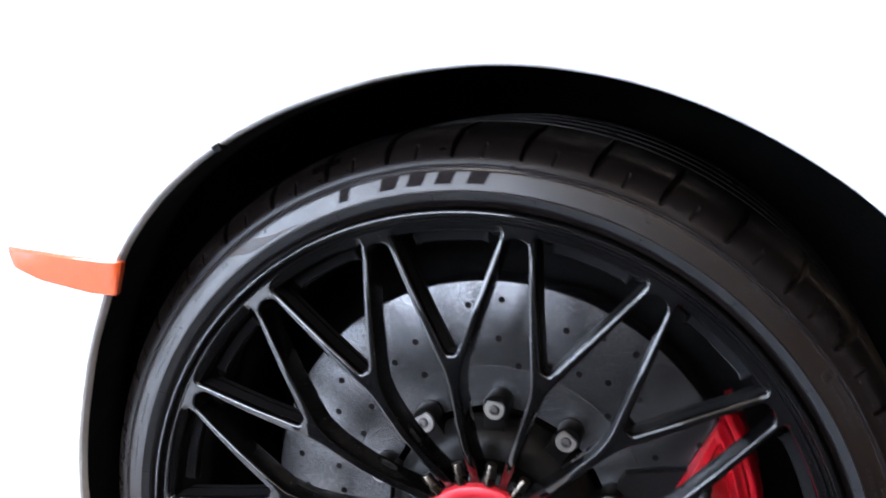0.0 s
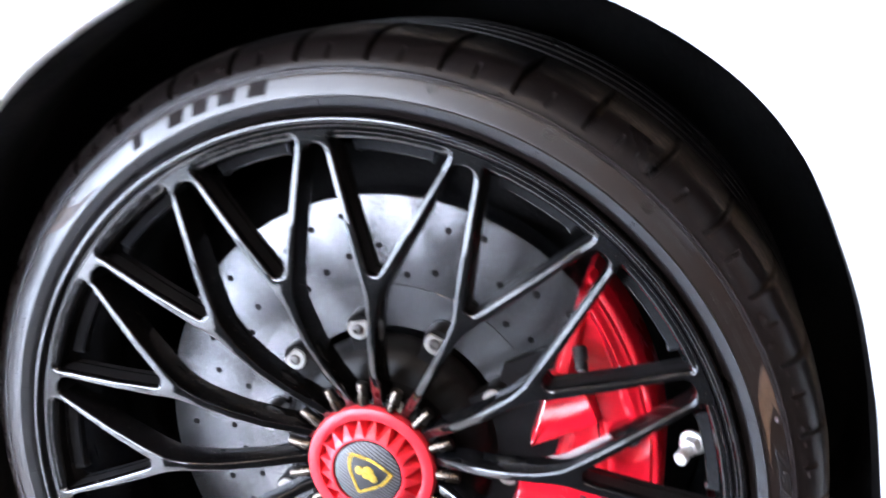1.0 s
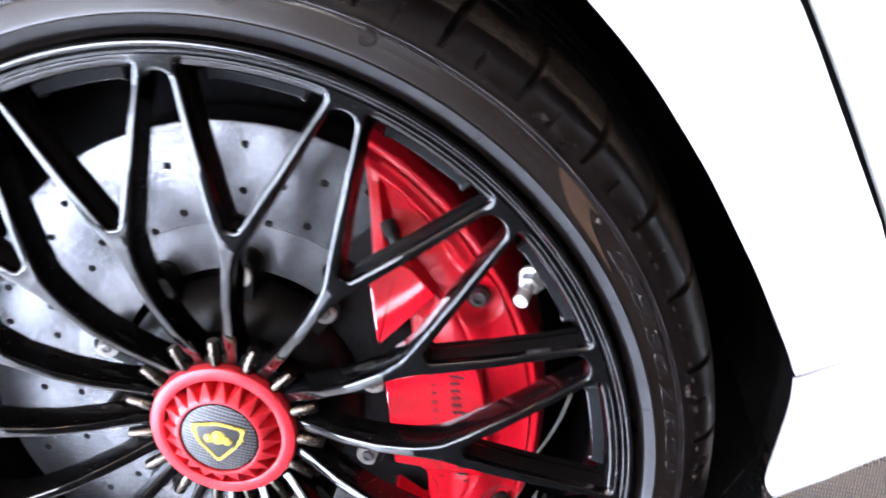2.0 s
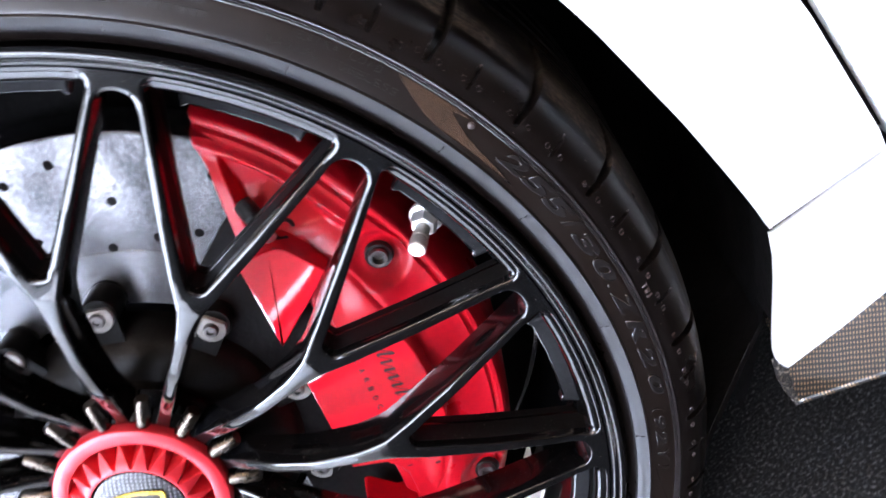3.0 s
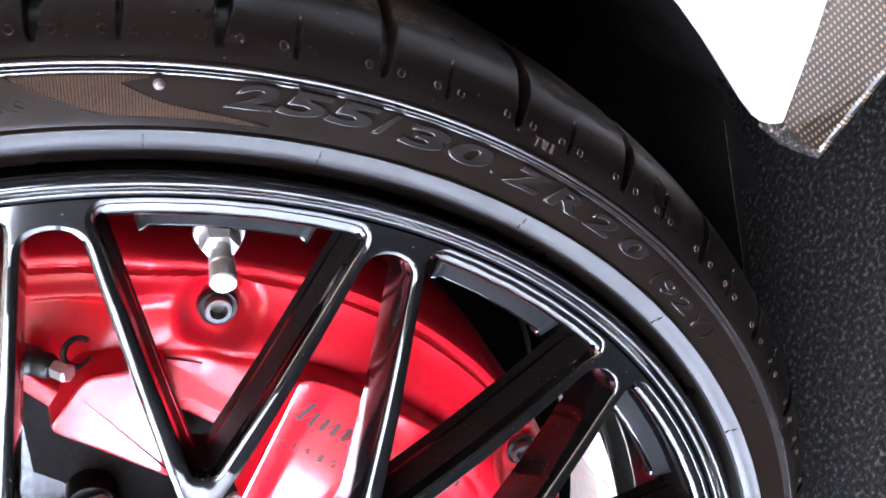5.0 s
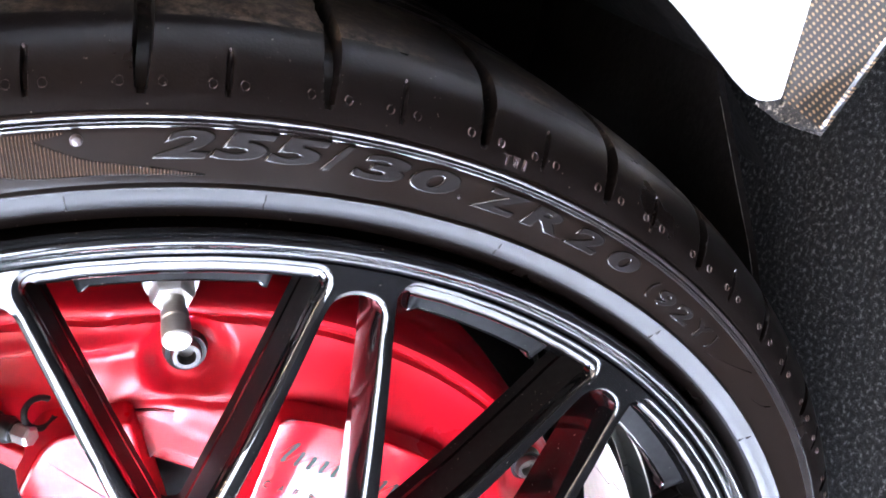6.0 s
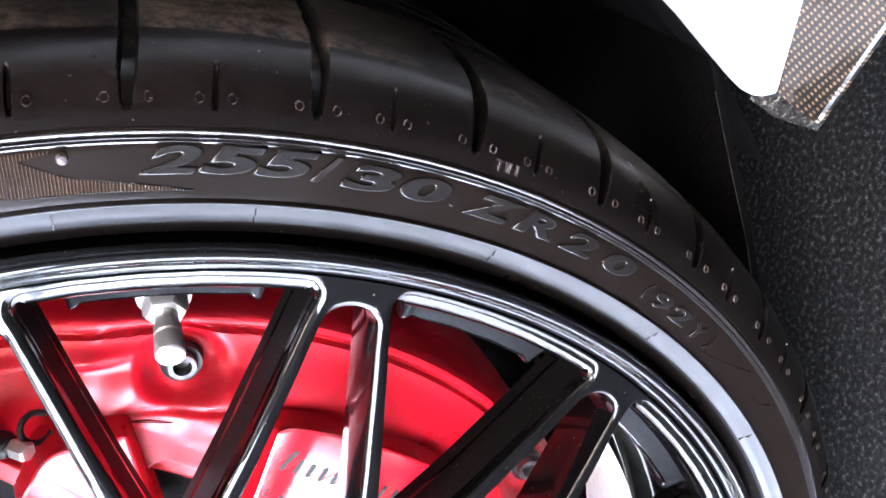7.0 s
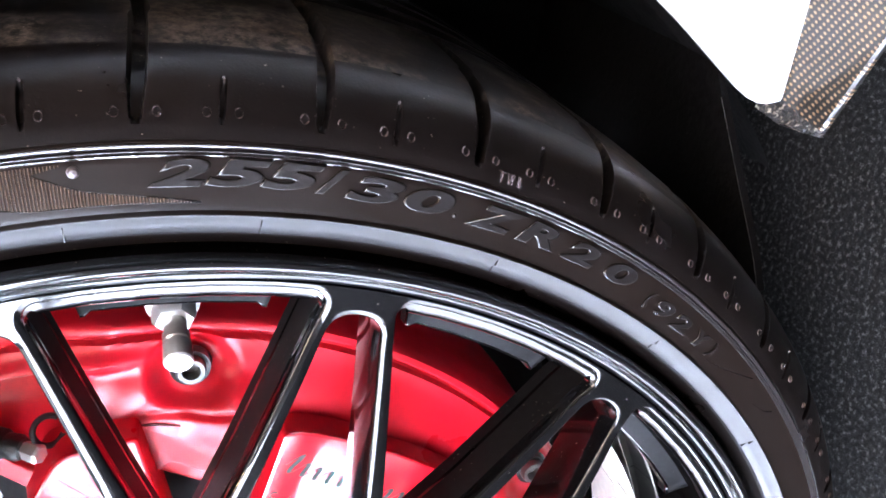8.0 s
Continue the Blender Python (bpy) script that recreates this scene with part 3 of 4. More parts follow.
def nut_mesh():
    """A flat outer ring round pointed pockets with sharp ridges between them."""
    teeth, per = 20, 20
    seg = teeth * per
    prof = [(0.0262, 0.0135), (0.0264, 0.0116), (0.0272, 0.0110), (0.0280, 0.0110)] + [(0.0284 + 0.0009 * q, 0.0110) for q in range(13)] + [(0.0398, 0.0110), (0.0402, 0.0109), (0.0406, 0.0107), (0.0412, 0.0105),
            (0.0430, 0.0104), (0.0460, 0.0106), (0.0480, 0.0114), (0.0488, 0.0128), (0.0492, 0.0160), (0.0488, 0.034)]
    v, f = [], []
    n = len(prof)
    for i in range(seg):
        a = 2 * math.pi * i / seg
        w = abs((i / per) % 1.0 - 0.5) * 2                # 0 in a recess's middle, 1 on a tooth
        for r, y in prof:
            g = min(1.0, max(0.0, (r - 0.0288) / 0.0109))
            d = 0.0
            if 0 < g < 1:
                half = 0.12 + 0.90 * g                    # pockets widen outwards until their ridges are sharp
                d = 0.0230 * g ** 0.75 * min(1.0, 1.25 * max(0.0, half - w) / half)
            back = 0.0070 + 0.0070 * float(smoothstep(0.0275, 0.0405, r))     # the face falls back from the badge to the outer ring
            v.append((r * 1.03 * math.cos(a), min(y + back, 0.041) + d, r * 1.03 * math.sin(a)))
    for i in range(seg):
        j = (i + 1) % seg
        f += [(i * n + k, i * n + k + 1, j * n + k + 1, j * n + k) for k in range(n - 1)]
    return mesh_of("centre_nut", v, f, REDNUT)


part("centre_nut", nut_mesh(), WHEEL, "red anodised centre-lock nut with a scalloped socket")
BADGE_SET = pose(0, 0.0070, 0)
part("badge", mesh_of("badge", *revolve([(0.0, 0.0100), (0.012, 0.0103), (0.022, 0.0110), (0.0258, 0.0120), (0.0262, 0.0135)], 60), WEAVE_FINE), WHEEL, "round grey carbon-weave centre badge", m=BADGE_SET)


def shield(scale, y, hollow):
    """A plain shield outline, its point towards the wheel's foot."""
    pts = fillet([(-0.0125, 0.0090), (0.0, 0.0118), (0.0125, 0.0090), (0.0108, -0.0010), (0.0, -0.0150), (-0.0108, -0.0010)], [0.002, 0.004, 0.002, 0.005, 0.002, 0.005])
    pts = [(u * scale * 1.22, w * scale * 0.98) for u, w in pts]
    n = len(pts)
    if not hollow:
        v = [(u, y, w) for u, w in pts] + [(u * 0.96, y - 0.0003, w * 0.96) for u, w in pts]
        return v, [(i, (i + 1) % n, n + (i + 1) % n, n + i) for i in range(n)] + [tuple(range(n, 2 * n))]
    v = [(u * s, y - d, w * s) for s, d in ((1.0, 0.0), (0.97, 0.0005), (0.84, 0.0005), (0.81, 0.0)) for u, w in pts]
    return v, [(k * n + i, k * n + (i + 1) % n, (k + 1) * n + (i + 1) % n, (k + 1) * n + i) for k in range(3) for i in range(n)]


BADGE_TURN = pose(0, 0.0070, 0, 0, 34, 0)
part("badge_field", mesh_of("badge_field", *shield(1.16, 0.0100, False), INK), WHEEL, "black shield field", m=BADGE_TURN)
part("badge_border", mesh_of("badge_border", *shield(1.24, 0.0098, True), GOLD), WHEEL, "gold shield border", m=BADGE_TURN)
part("badge_shape", mesh_of("badge_shape", *joined([cyl([(0.0056, 0), (0.0052, 0.0008), (0.002, 0.0012)], 18, (0, 0.0100, 0.002), (0, -1, 0)),
                                                    cyl([(0.0038, 0), (0.0034, 0.0008), (0.001, 0.0012)], 14, (-0.0062, 0.0100, 0.0008), (0, -1, 0)),
                                                    cyl([(0.0036, 0), (0.0032, 0.0008), (0.001, 0.0012)], 14, (0.0060, 0.0100, -0.0002), (0, -1, 0))]), GOLD), WHEEL, "plain gold raised shape", m=BADGE_TURN)

# valve
VA = 1.0
va = Vector((math.cos(radians(VA)), 0, math.sin(radians(VA))))
VDIR = Vector((-0.32 * va.x, -0.947, -0.32 * va.z)).normalized()
VTIP = va * 0.2297 + Vector((0, 0.0083, 0))
part("valve_stem", mesh_of("valve_stem", *cyl([(0.0034, -0.034), (0.0034, -0.0175), (0.0036, -0.0165), (0.0036, -0.0120), (0.0042, -0.0114), (0.0042, -0.0086), (0.0038, -0.0080), (0.0044, -0.0074), (0.0045, -0.0008), (0.0040, 0.0)], 30, VTIP, VDIR), VALVE), WHEEL, "bright metal valve stem with a knurled cap")
part("valve_nut", mesh_of("valve_nut", *cyl([(0.0050, -0.0235), (0.0070, -0.0232), (0.0070, -0.0180), (0.0060, -0.0166), (0.0040, -0.0164)], 6, VTIP, VDIR), VALVE), WHEEL, "bright hexagonal valve nut")
part("valve_washer", mesh_of("valve_washer", *cyl([(0.0074, -0.0275), (0.0086, -0.0270), (0.0088, -0.0250), (0.0084, -0.0236), (0.0066, -0.0232)], 32, VTIP, VDIR), VALVE), WHEEL, "bright round valve washer")

# ---- brake disc ----
def disc_mesh():
    return mesh_of("brake_disc", *revolve([(0.118, 0.0885), (0.1185, 0.0870), (0.1195, 0.0860), (0.1300, 0.0860), (0.1975, 0.0860), (0.1995, 0.0868), (0.2000, 0.0885), (0.2000, 0.1225), (0.1985, 0.1240), (0.118, 0.1240)], 300, closed=True), DISC)


DISCO = part("brake_disc", disc_mesh(), car, "grey drilled carbon-ceramic brake disc")
HOLE = mesh_of("drilled_hole", *revolve([(0.0, 0.0), (0.0022, 0.0), (0.0025, -0.00020), (0.0027, 0.0)], 14), LINER)
HOLES = ((0.0, 0.1595), (2.2, 0.1310), (9.0, 0.1846), (9.6, 0.1520), (13.0, 0.1240), (17.8, 0.1800), (18.3, 0.1440), (27.0, 0.1720), (27.2, 0.1376))
for i in range(10):
    for da, rr in HOLES:
        a = radians(46.6 + 36 * i + da)
        part("drilled_hole", HOLE, DISCO, m=pose(rr * math.cos(a), 0.0859, rr * math.sin(a)))
part("disc_core", mesh_of("disc_core", *revolve([(0.094, 0.0870), (0.0945, 0.0856), (0.1284, 0.0856), (0.1288, 0.0859), (0.1289, 0.0870)], 160), DISC_CORE), DISCO, "paler speckled inner ring of the disc")
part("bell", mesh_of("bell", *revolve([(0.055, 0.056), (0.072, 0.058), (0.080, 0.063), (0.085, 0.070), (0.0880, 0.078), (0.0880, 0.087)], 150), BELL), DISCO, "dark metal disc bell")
def washer_mesh():
    """A round pale plate with one flat side."""
    pts = [(0.0084 * math.cos(q), min(0.0084 * math.sin(q), 0.0060)) for q in np.linspace(0, 2 * math.pi, 37)[:-1]]
    n = len(pts)
    v = [(u * k, y, w * k) for k, y in ((1.0, 0.003), (1.0, 0.0004), (0.95, 0.0)) for u, w in pts]
    return mesh_of("washer", v, [(q * n + i, q * n + (i + 1) % n, (q + 1) * n + (i + 1) % n, (q + 1) * n + i) for q in range(2) for i in range(n)] + [tuple(range(2 * n, 3 * n))], WASHER)


BOB_R, BOB_Y = 0.0998, 0.0620
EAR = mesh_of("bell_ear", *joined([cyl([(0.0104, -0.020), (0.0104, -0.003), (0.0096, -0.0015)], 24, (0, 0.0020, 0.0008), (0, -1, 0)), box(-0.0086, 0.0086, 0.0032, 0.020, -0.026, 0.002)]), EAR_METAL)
WASH = washer_mesh()
HEAD = mesh_of("bobbin_bolt", *cyl([(0.0044, -0.001), (0.0044, 0.0012), (0.0036, 0.0026), (0.0022, 0.0028), (0.0018, 0.0012), (0.0006, 0.0012)], 20, (0, 0, 0), (0, -1, 0)), BOLT_GREY)
for k in range(10):
    a = 90.8 - 36 * k
    place = pose(BOB_R * math.cos(radians(a)), BOB_Y, BOB_R * math.sin(radians(a)), 0, 90 - a, 0)
    part("bell_ear", EAR, DISCO, "dark metal ear of the bell", m=place)
    part("washer", WASH, DISCO, "pale washer with one flat side", m=place)
    part("bobbin_bolt", HEAD, DISCO, "grey bolt head", m=place)
part("dust_shield", mesh_of("dust_shield", *revolve([(0.03, 0.150), (0.19, 0.150), (0.225, 0.165), (0.246, 0.19), (0.246, 0.20)], 90), LINER), car, "black dust shield behind the disc")

# ---- caliper: n outwards from the hub, t along its length ----
CA = -25.5
CN = Vector((math.cos(radians(CA)), 0, math.sin(radians(CA))))
CT = Vector((-math.sin(radians(CA)), 0, math.cos(radians(CA))))
T0 = -0.009     # the middle of its length


def nt(n, t, y):
    p = CN * n + CT * t
    return (p.x, y, p.z)


def caliper_body():
    v, f = [], []
    cols, rows = 260, 96
    for i in range(cols + 1):
        a = radians(-61.0 + 120.0 * i / cols)
        ca, sa = math.cos(a), math.sin(a)
        t_in = abs(0.108 * math.tan(a) - T0)
        n_in = 0.1075 + 0.026 * float(smoothstep(0.028, 0.046, t_in) * (1 - smoothstep(0.060, 0.080, t_in)))
        r_in = min(n_in / ca, 0.2100)
        r_out = 0.2155
        for j in range(rows + 1):
            if j < rows - 4:
                r = r_in + (r_out - r_in) * j / (rows - 4)
                n, t = r * ca, r * sa
                mid = t - T0
                end = abs(mid)
                sg = 1 if mid > 0 else -1
                y = 0.0600 + 0.003 * float(smoothstep(0.182, 0.203, r))
                y += 0.0026 * float(smoothstep(0.2052, 0.2064, r)) - 0.0012 * float(smoothstep(0.2070, 0.2085, r))     # groove inside the outer flange
                y += 0.0100 * float(smoothstep(0.2098, 0.2155, r)) ** 1.6
                y += 0.010 * float(1 - smoothstep(r_in, r_in + 0.005, r)) ** 2            # rolled inner edge
                y += 0.34 * max(0.0, end - 0.118)                                        # the ends fall back to the disc
                # hollow between the end strap and the outer flange
                hollow = float(smoothstep(0.013, 0.019, r - r_in) * (1 - smoothstep(0.190, 0.1985, r)))
                y += 0.0085 * hollow * float(smoothstep(0.112, 0.134, end))
                y += 0.0040 * hollow * float(smoothstep(0.096, 0.112, end))
                y = min(y, 0.0815) if r < 0.2035 else y
                # ridge along the flange by the ends
                y -= 0.0030 * math.exp(-((r - 0.1985) / 0.0030) ** 2) * float(smoothstep(0.098, 0.118, end))
                # domes over the outer pistons
                for tc in (0.0655, 0.0):
                    dn, dt = n - 0.1640, end - tc
                    y -= 0.0040 * float(1 - smoothstep(0.004, 0.020, math.hypot(dn, dt * 0.62)))
                # bowls round the bridge bolts
                for nb, tb in ((0.1754, 0.0772), (0.1800, -0.0907)):
                    dd = math.hypot(n - nb, t - tb)
                    y += 0.0062 * float(1 - smoothstep(0.0095, 0.0185, dd))
                # trough along the covers' upper edge
                y += 0.0016 * math.exp(-((r - 0.1748) / 0.0016) ** 2) * float(1 - smoothstep(0.085, 0.105, end))
            else:
                r = r_out
                y = 0.079 + 0.014 * (j - (rows - 4)) + 0.34 * max(0.0, abs(r * sa - T0) - 0.118)
                n, t = r * ca, r * sa
            v.append(nt(n, t, min(y, 0.134)))
    m = rows + 1
    for i in range(cols):
        f += [(i * m + k, i * m + k + 1, (i + 1) * m + k + 1, (i + 1) * m + k) for k in range(rows)]
    # end walls and inner wall down to the disc
    inner = [i * m for i in range(cols + 1)]
    k = len(v)
    v += [(v[i][0], max(v[i][1] + 0.002, 0.084), v[i][2]) for i in inner]
    f += [(inner[i], inner[i + 1], k + i + 1, k + i) for i in range(cols)]
    for i in (0, cols):
        loop = [i * m + j for j in range(m - 3)]
        k = len(v)
        v += [(v[q][0], 0.136, v[q][2]) for q in loop]
        f += [(loop[q], loop[q + 1], k + q + 1, k + q) for q in range(len(loop) - 1)]
    return mesh_of("brake_caliper", v, f, RED)


CAL = part("brake_caliper", caliper_body(), car, "glossy red multi-piston brake caliper with black script")


def plate(pts, radii, y, thick, mat, name, tilt=0.0):
    """A raised cover with rounded outline, bevelled edge and body."""
    loop = fillet([Vector(p).to_tuple() for p in pts], radii)
    if sum(a[0] * b[1] - b[0] * a[1] for a, b in zip(loop, loop[1:] + loop[:1])) < 0:
        loop.reverse()
    levels = [(offset(loop, 0.0014), 0.0), (offset(loop, 0.0006), 0.0003), (loop, 0.0012), (offset(loop, -0.0022), thick)]
    m = len(loop)
    v = [nt(n, t, y + d + tilt * (pts[1][0] - n)) for lp, d in levels for n, t in lp]
    f = [(k * m + i, k * m + (i + 1) % m, (k + 1) * m + (i + 1) % m, (k + 1) * m + i) for k in range(3) for i in range(m)] + [tuple(range(m))]
    me = mesh_of(name, v, f, mat)
    me.materials.append(RED)
    for p in me.polygons:
        if len(p.vertices) > 4:
            p.use_smooth = False       # the top stays flat
        elif p.index >= 2 * m:
            p.material_index = 1
    return me


UP = [(0.1072, 0.1090), (0.1330, 0.1098), (0.1502, 0.0872), (0.1080, 0.0508)]
LOW = [(n, 2 * T0 - t) for n, t in UP]
for cover in (UP, LOW):
    part("cover", plate(cover, [0.005, 0.007, 0.002, 0.002], 0.0490, 0.018, RED_COVER, "cover"), CAL, "raised glossy red cover")
MIDC = [(0.1098, 0.0252), (0.1690, 0.0372)]
MIDC += [(0.1692 + 0.0073 * math.cos(q), T0 + 0.0455 * math.sin(q)) for q in np.linspace(1.15, -1.15, 9)]
MIDC += [(0.1690, 2 * T0 - 0.0372), (0.1098, 2 * T0 - 0.0252)]
part("script_cover", plate(MIDC, [0.002, 0.002] + [0.0] * 9 + [0.002, 0.002], 0.0490, 0.018, RED_COVER, "script_cover"), CAL, "raised glossy red cover printed with black script")
# recessed wedges between the covers
WEDGE = [(0.1490, 0.0868), (0.1680, 0.0400), (0.1290, 0.0400), (0.1290, 0.0668)]
for wedge in (WEDGE, [(n, 2 * T0 - t) for n, t in WEDGE]):
    part("wedge_plate", plate(wedge, [0.001, 0.001, 0.001, 0.001], 0.0555, 0.016, RED, "wedge_plate", 0.22), CAL, "recessed red wedge between two covers")
# pad behind the caliper's inner edge
PAD = [(0.070, 0.095), (0.107, 0.125), (0.150, 0.118), (0.150, -0.130), (0.107, -0.137), (0.070, -0.107)]
part("brake_pad", mesh_of("brake_pad", [nt(n, t, y) for y in (0.0770, 0.0840) for n, t in PAD], [tuple(range(6)), tuple(range(6, 12))] + [(i, (i + 1) % 6, 6 + (i + 1) % 6, 6 + i) for i in range(6)], LINER, False), CAL, "dark brake pad behind the caliper")

# ---- bodywork ----
ARCH = ((215, 0.392), (200, 0.366), (185, 0.347), (173, 0.339), (163, 0.336), (150, 0.340), (140, 0.349), (132, 0.353), (120, 0.357), (106, 0.3605), (95, 0.3665), (88, 0.371),
        (81, 0.374), (71, 0.3778), (61, 0.380), (50, 0.3838), (43, 0.3855), (38, 0.3850), (33, 0.3820), (28, 0.3765), (23, 0.3690), (17, 0.3640),
        (8, 0.3572), (-3, 0.3558), (-8, 0.3590), (-15, 0.3652), (-22.8, 0.3785))


def side_y(x, z):
    """Depth of the car's side: it leans in towards the roof and curves away above the arch."""
    return 0.015 + 0.0448 * x - 0.1905 * z + 0.55 * max(0.0, z - 0.36) ** 2 + 0.10 * max(0.0, -x - 0.30) ** 2


def arch_point(a):
    angs = [p[0] for p in ARCH][::-1]
    rads = [p[1] for p in ARCH][::-1]
    r = float(np.interp(a, angs, rads))
    # soften the table's corners
    if -18 < a < 205:
        r = float(np.mean([np.interp(a + d, angs, rads) for d in (-3, -1.5, 0, 1.5, 3)]))
    return r * math.cos(radians(a)), r * math.sin(radians(a))


def fender_mesh():
    angles = list(np.linspace(215, -20, 236)) + [-21, -22, -22.8]
    steps = [0.0, 0.004, 0.012, 0.03, 0.07, 0.14, 0.25, 0.4, 0.6, 0.8, 1.0]
    v, f = [], []
    for a in angles:
        x, z = arch_point(a)
        c, s = math.cos(radians(a)), math.sin(radians(a))
        if a < 57.5:
            xe = float(np.interp(a, [-22.8, -8, 8, 57.5], [0.4205, 0.431, 0.4335, 0.43]))
            xo, zo = xe, (xe * s / c if a > -19 else float(np.interp(a, [-22.8, -19], [-0.1560, -0.1440])))
        else:
            xo, zo = 0.80 * c, 0.80 * s
        q = [(x, side_y(x, z) + 0.009, z), (x, side_y(x, z) + 0.0045, z), (x + c * 0.0006, side_y(x, z) + 0.0018, z + s * 0.0006), (x + c * 0.0022, side_y(x, z) + 0.0004, z + s * 0.0022)]
        for t in steps[1:]:
            px, pz = x + (xo - x) * t, z + (zo - z) * t
            q.append((px, side_y(px, pz), pz))
        q.append((q[-1][0], q[-1][1] + 0.03, q[-1][2]))
        v += q
    n = len(v) // len(angles)
    for i in range(len(angles) - 1):
        f += [(i * n + k, i * n + k + 1, (i + 1) * n + k + 1, (i + 1) * n + k) for k in range(n - 1)]
    # folded edge along the sill joint
    last = (len(angles) - 1) * n
    k0 = len(v)
    v += [(v[last + k][0], v[last + k][1] + 0.012, v[last + k][2] - 0.0008) for k in range(n)]
    f += [(last + k, last + k + 1, k0 + k + 1, k0 + k) for k in range(n - 1)]
    return mesh_of("front_wing", v, f, PAINT)


part("front_wing", fender_mesh(), car, "glossy white painted front wing with a wide wheel arch")


def sheet(rows_of_points, mat, name, back=0.02):
    """A panel from rows of points, with its border folded back."""
    m, n = len(rows_of_points), len(rows_of_points[0])
    v = [p for row in rows_of_points for p in row]
    f = [(i * n + k, i * n + k + 1, (i + 1) * n + k + 1, (i + 1) * n + k) for i in range(m - 1) for k in range(n - 1)]
    rim = [k for k in range(n)] + [i * n + n - 1 for i in range(1, m)] + [(m - 1) * n + k for k in range(n - 2, -1, -1)] + [i * n for i in range(m - 2, 0, -1)]
    cx = sum(p[0] for p in v) / len(v)
    cz = sum(p[2] for p in v) / len(v)
    k0 = len(v)
    for i in rim:
        x, y, z = v[i]
        v.append((x + 0.0012 * (1 if x > cx else -1) * 0, y + 0.0012, z))
    k1 = len(v)
    for i in rim:
        x, y, z = v[i]
        v.append((x, y + back, z))
    q = len(rim)
    for i in range(q):
        j = (i + 1) % q
        f.append((rim[i], rim[j], k0 + j, k0 + i))
        f.append((k0 + i, k0 + j, k1 + j, k1 + i))
    return mesh_of(name, v, f, mat)


def sill_rows():
    front = [(0.3472, -0.1495), (0.3400, -0.165), (0.3300, -0.182), (0.3155, -0.205), (0.3040, -0.2235), (0.2985, -0.2335), (0.2962, -0.2405), (0.2957, -0.2460), (0.2960, -0.2505), (0.2968, -0.2545)]
    tail = np.linspace(-0.205, -0.300, len(front))
    rows_ = []
    for (x, z), zt in zip(front, tail):
        row = []
        for t in (0.0, 0.003, 0.008, 0.02, 0.05, 0.12, 0.25, 0.45, 0.7, 1.0):
            px = x + (0.85 - x) * t
            pz = z + (zt - z) * (0.35 * t if z < -0.24 else t) + (0.0 if z >= -0.24 else (zt - z) * 0.65 * t * t)
            py = side_y(px, pz) + 0.0085 * float(smoothstep(-0.16, -0.25, pz)) + 0.0007 * max(0.0, 1 - t / 0.003)
            row.append((px, py, pz))
        rows_.append(row)
    return rows_


part("sill", sheet(sill_rows(), PAINT, "sill", 0.0022), car, "glossy white painted sill panel behind the wheel")
DOOR = [[(x, side_y(x, z), z) for x in (0.0 + xe, 0.0 + xe + 0.004, 0.50, 0.60, 0.75, 0.95)]
        for z, xe in ((-0.158, 0.4262), (-0.12, 0.4302), (-0.05, 0.4360), (0.02, 0.4385), (0.08, 0.4388), (0.2, 0.436), (0.35, 0.43), (0.5, 0.42), (0.62, 0.41))]
part("door", sheet(DOOR, PAINT, "door", 0.03), car, "glossy white painted door skin edge")


# dark strip added behind the gap so the shut line stays in shade
GAP = [(-0.150, 0.4235), (-0.12, 0.4290), (-0.05, 0.4345), (0.02, 0.4360), (0.08, 0.4363), (0.2, 0.434), (0.35, 0.43), (0.5, 0.425), (0.62, 0.42)]
part("shut_line_dark_strip", sheet([[(x + d, side_y(x, z) + 0.012, z) for d in (-0.020, 0.0, 0.020)] for z, x in GAP], LINER, "shut_line_dark_strip", 0.004), car, "dark strip added behind the shut line, standing in for its shade")


def liner_mesh():
    angles = np.linspace(232, -53, 127)
    v, f = [], []
    for a in angles:
        c, s = math.cos(radians(a)), math.sin(radians(a))
        if a > -22:
            x, z = arch_point(a)
            x, z = x + 0.0008 * c, z + 0.0008 * s
        else:
            r = 0.386
            x, z = r * c, r * s
        ys = side_y(x, z) + (0.0 if a > -21 else 0.014)
        q = [(x, ys + 0.007, z), (x, ys + 0.05, z), (0.398 * c, 0.14, 0.398 * s), (0.400 * c, 0.20, 0.400 * s), (0.400 * c, 0.34, 0.400 * s), (0.395 * c, 0.36, 0.395 * s), (0.2 * c, 0.37, 0.2 * s), (0.05 * c, 0.37, 0.05 * s)]
        if a < -38:
            q[0] = q[1] = (0.398 * c, 0.15, 0.398 * s)
            q[2] = (0.399 * c, 0.16, 0.399 * s)
        v += q
    n = 8
    for i in range(len(angles) - 1):
        f += [(i * n + k, i * n + k + 1, (i + 1) * n + k + 1, (i + 1) * n + k) for k in range(n - 1)]
    return mesh_of("arch_liner", v, f, LINER)


part("arch_liner", liner_mesh(), car, "matt black plastic wheel-arch liner")

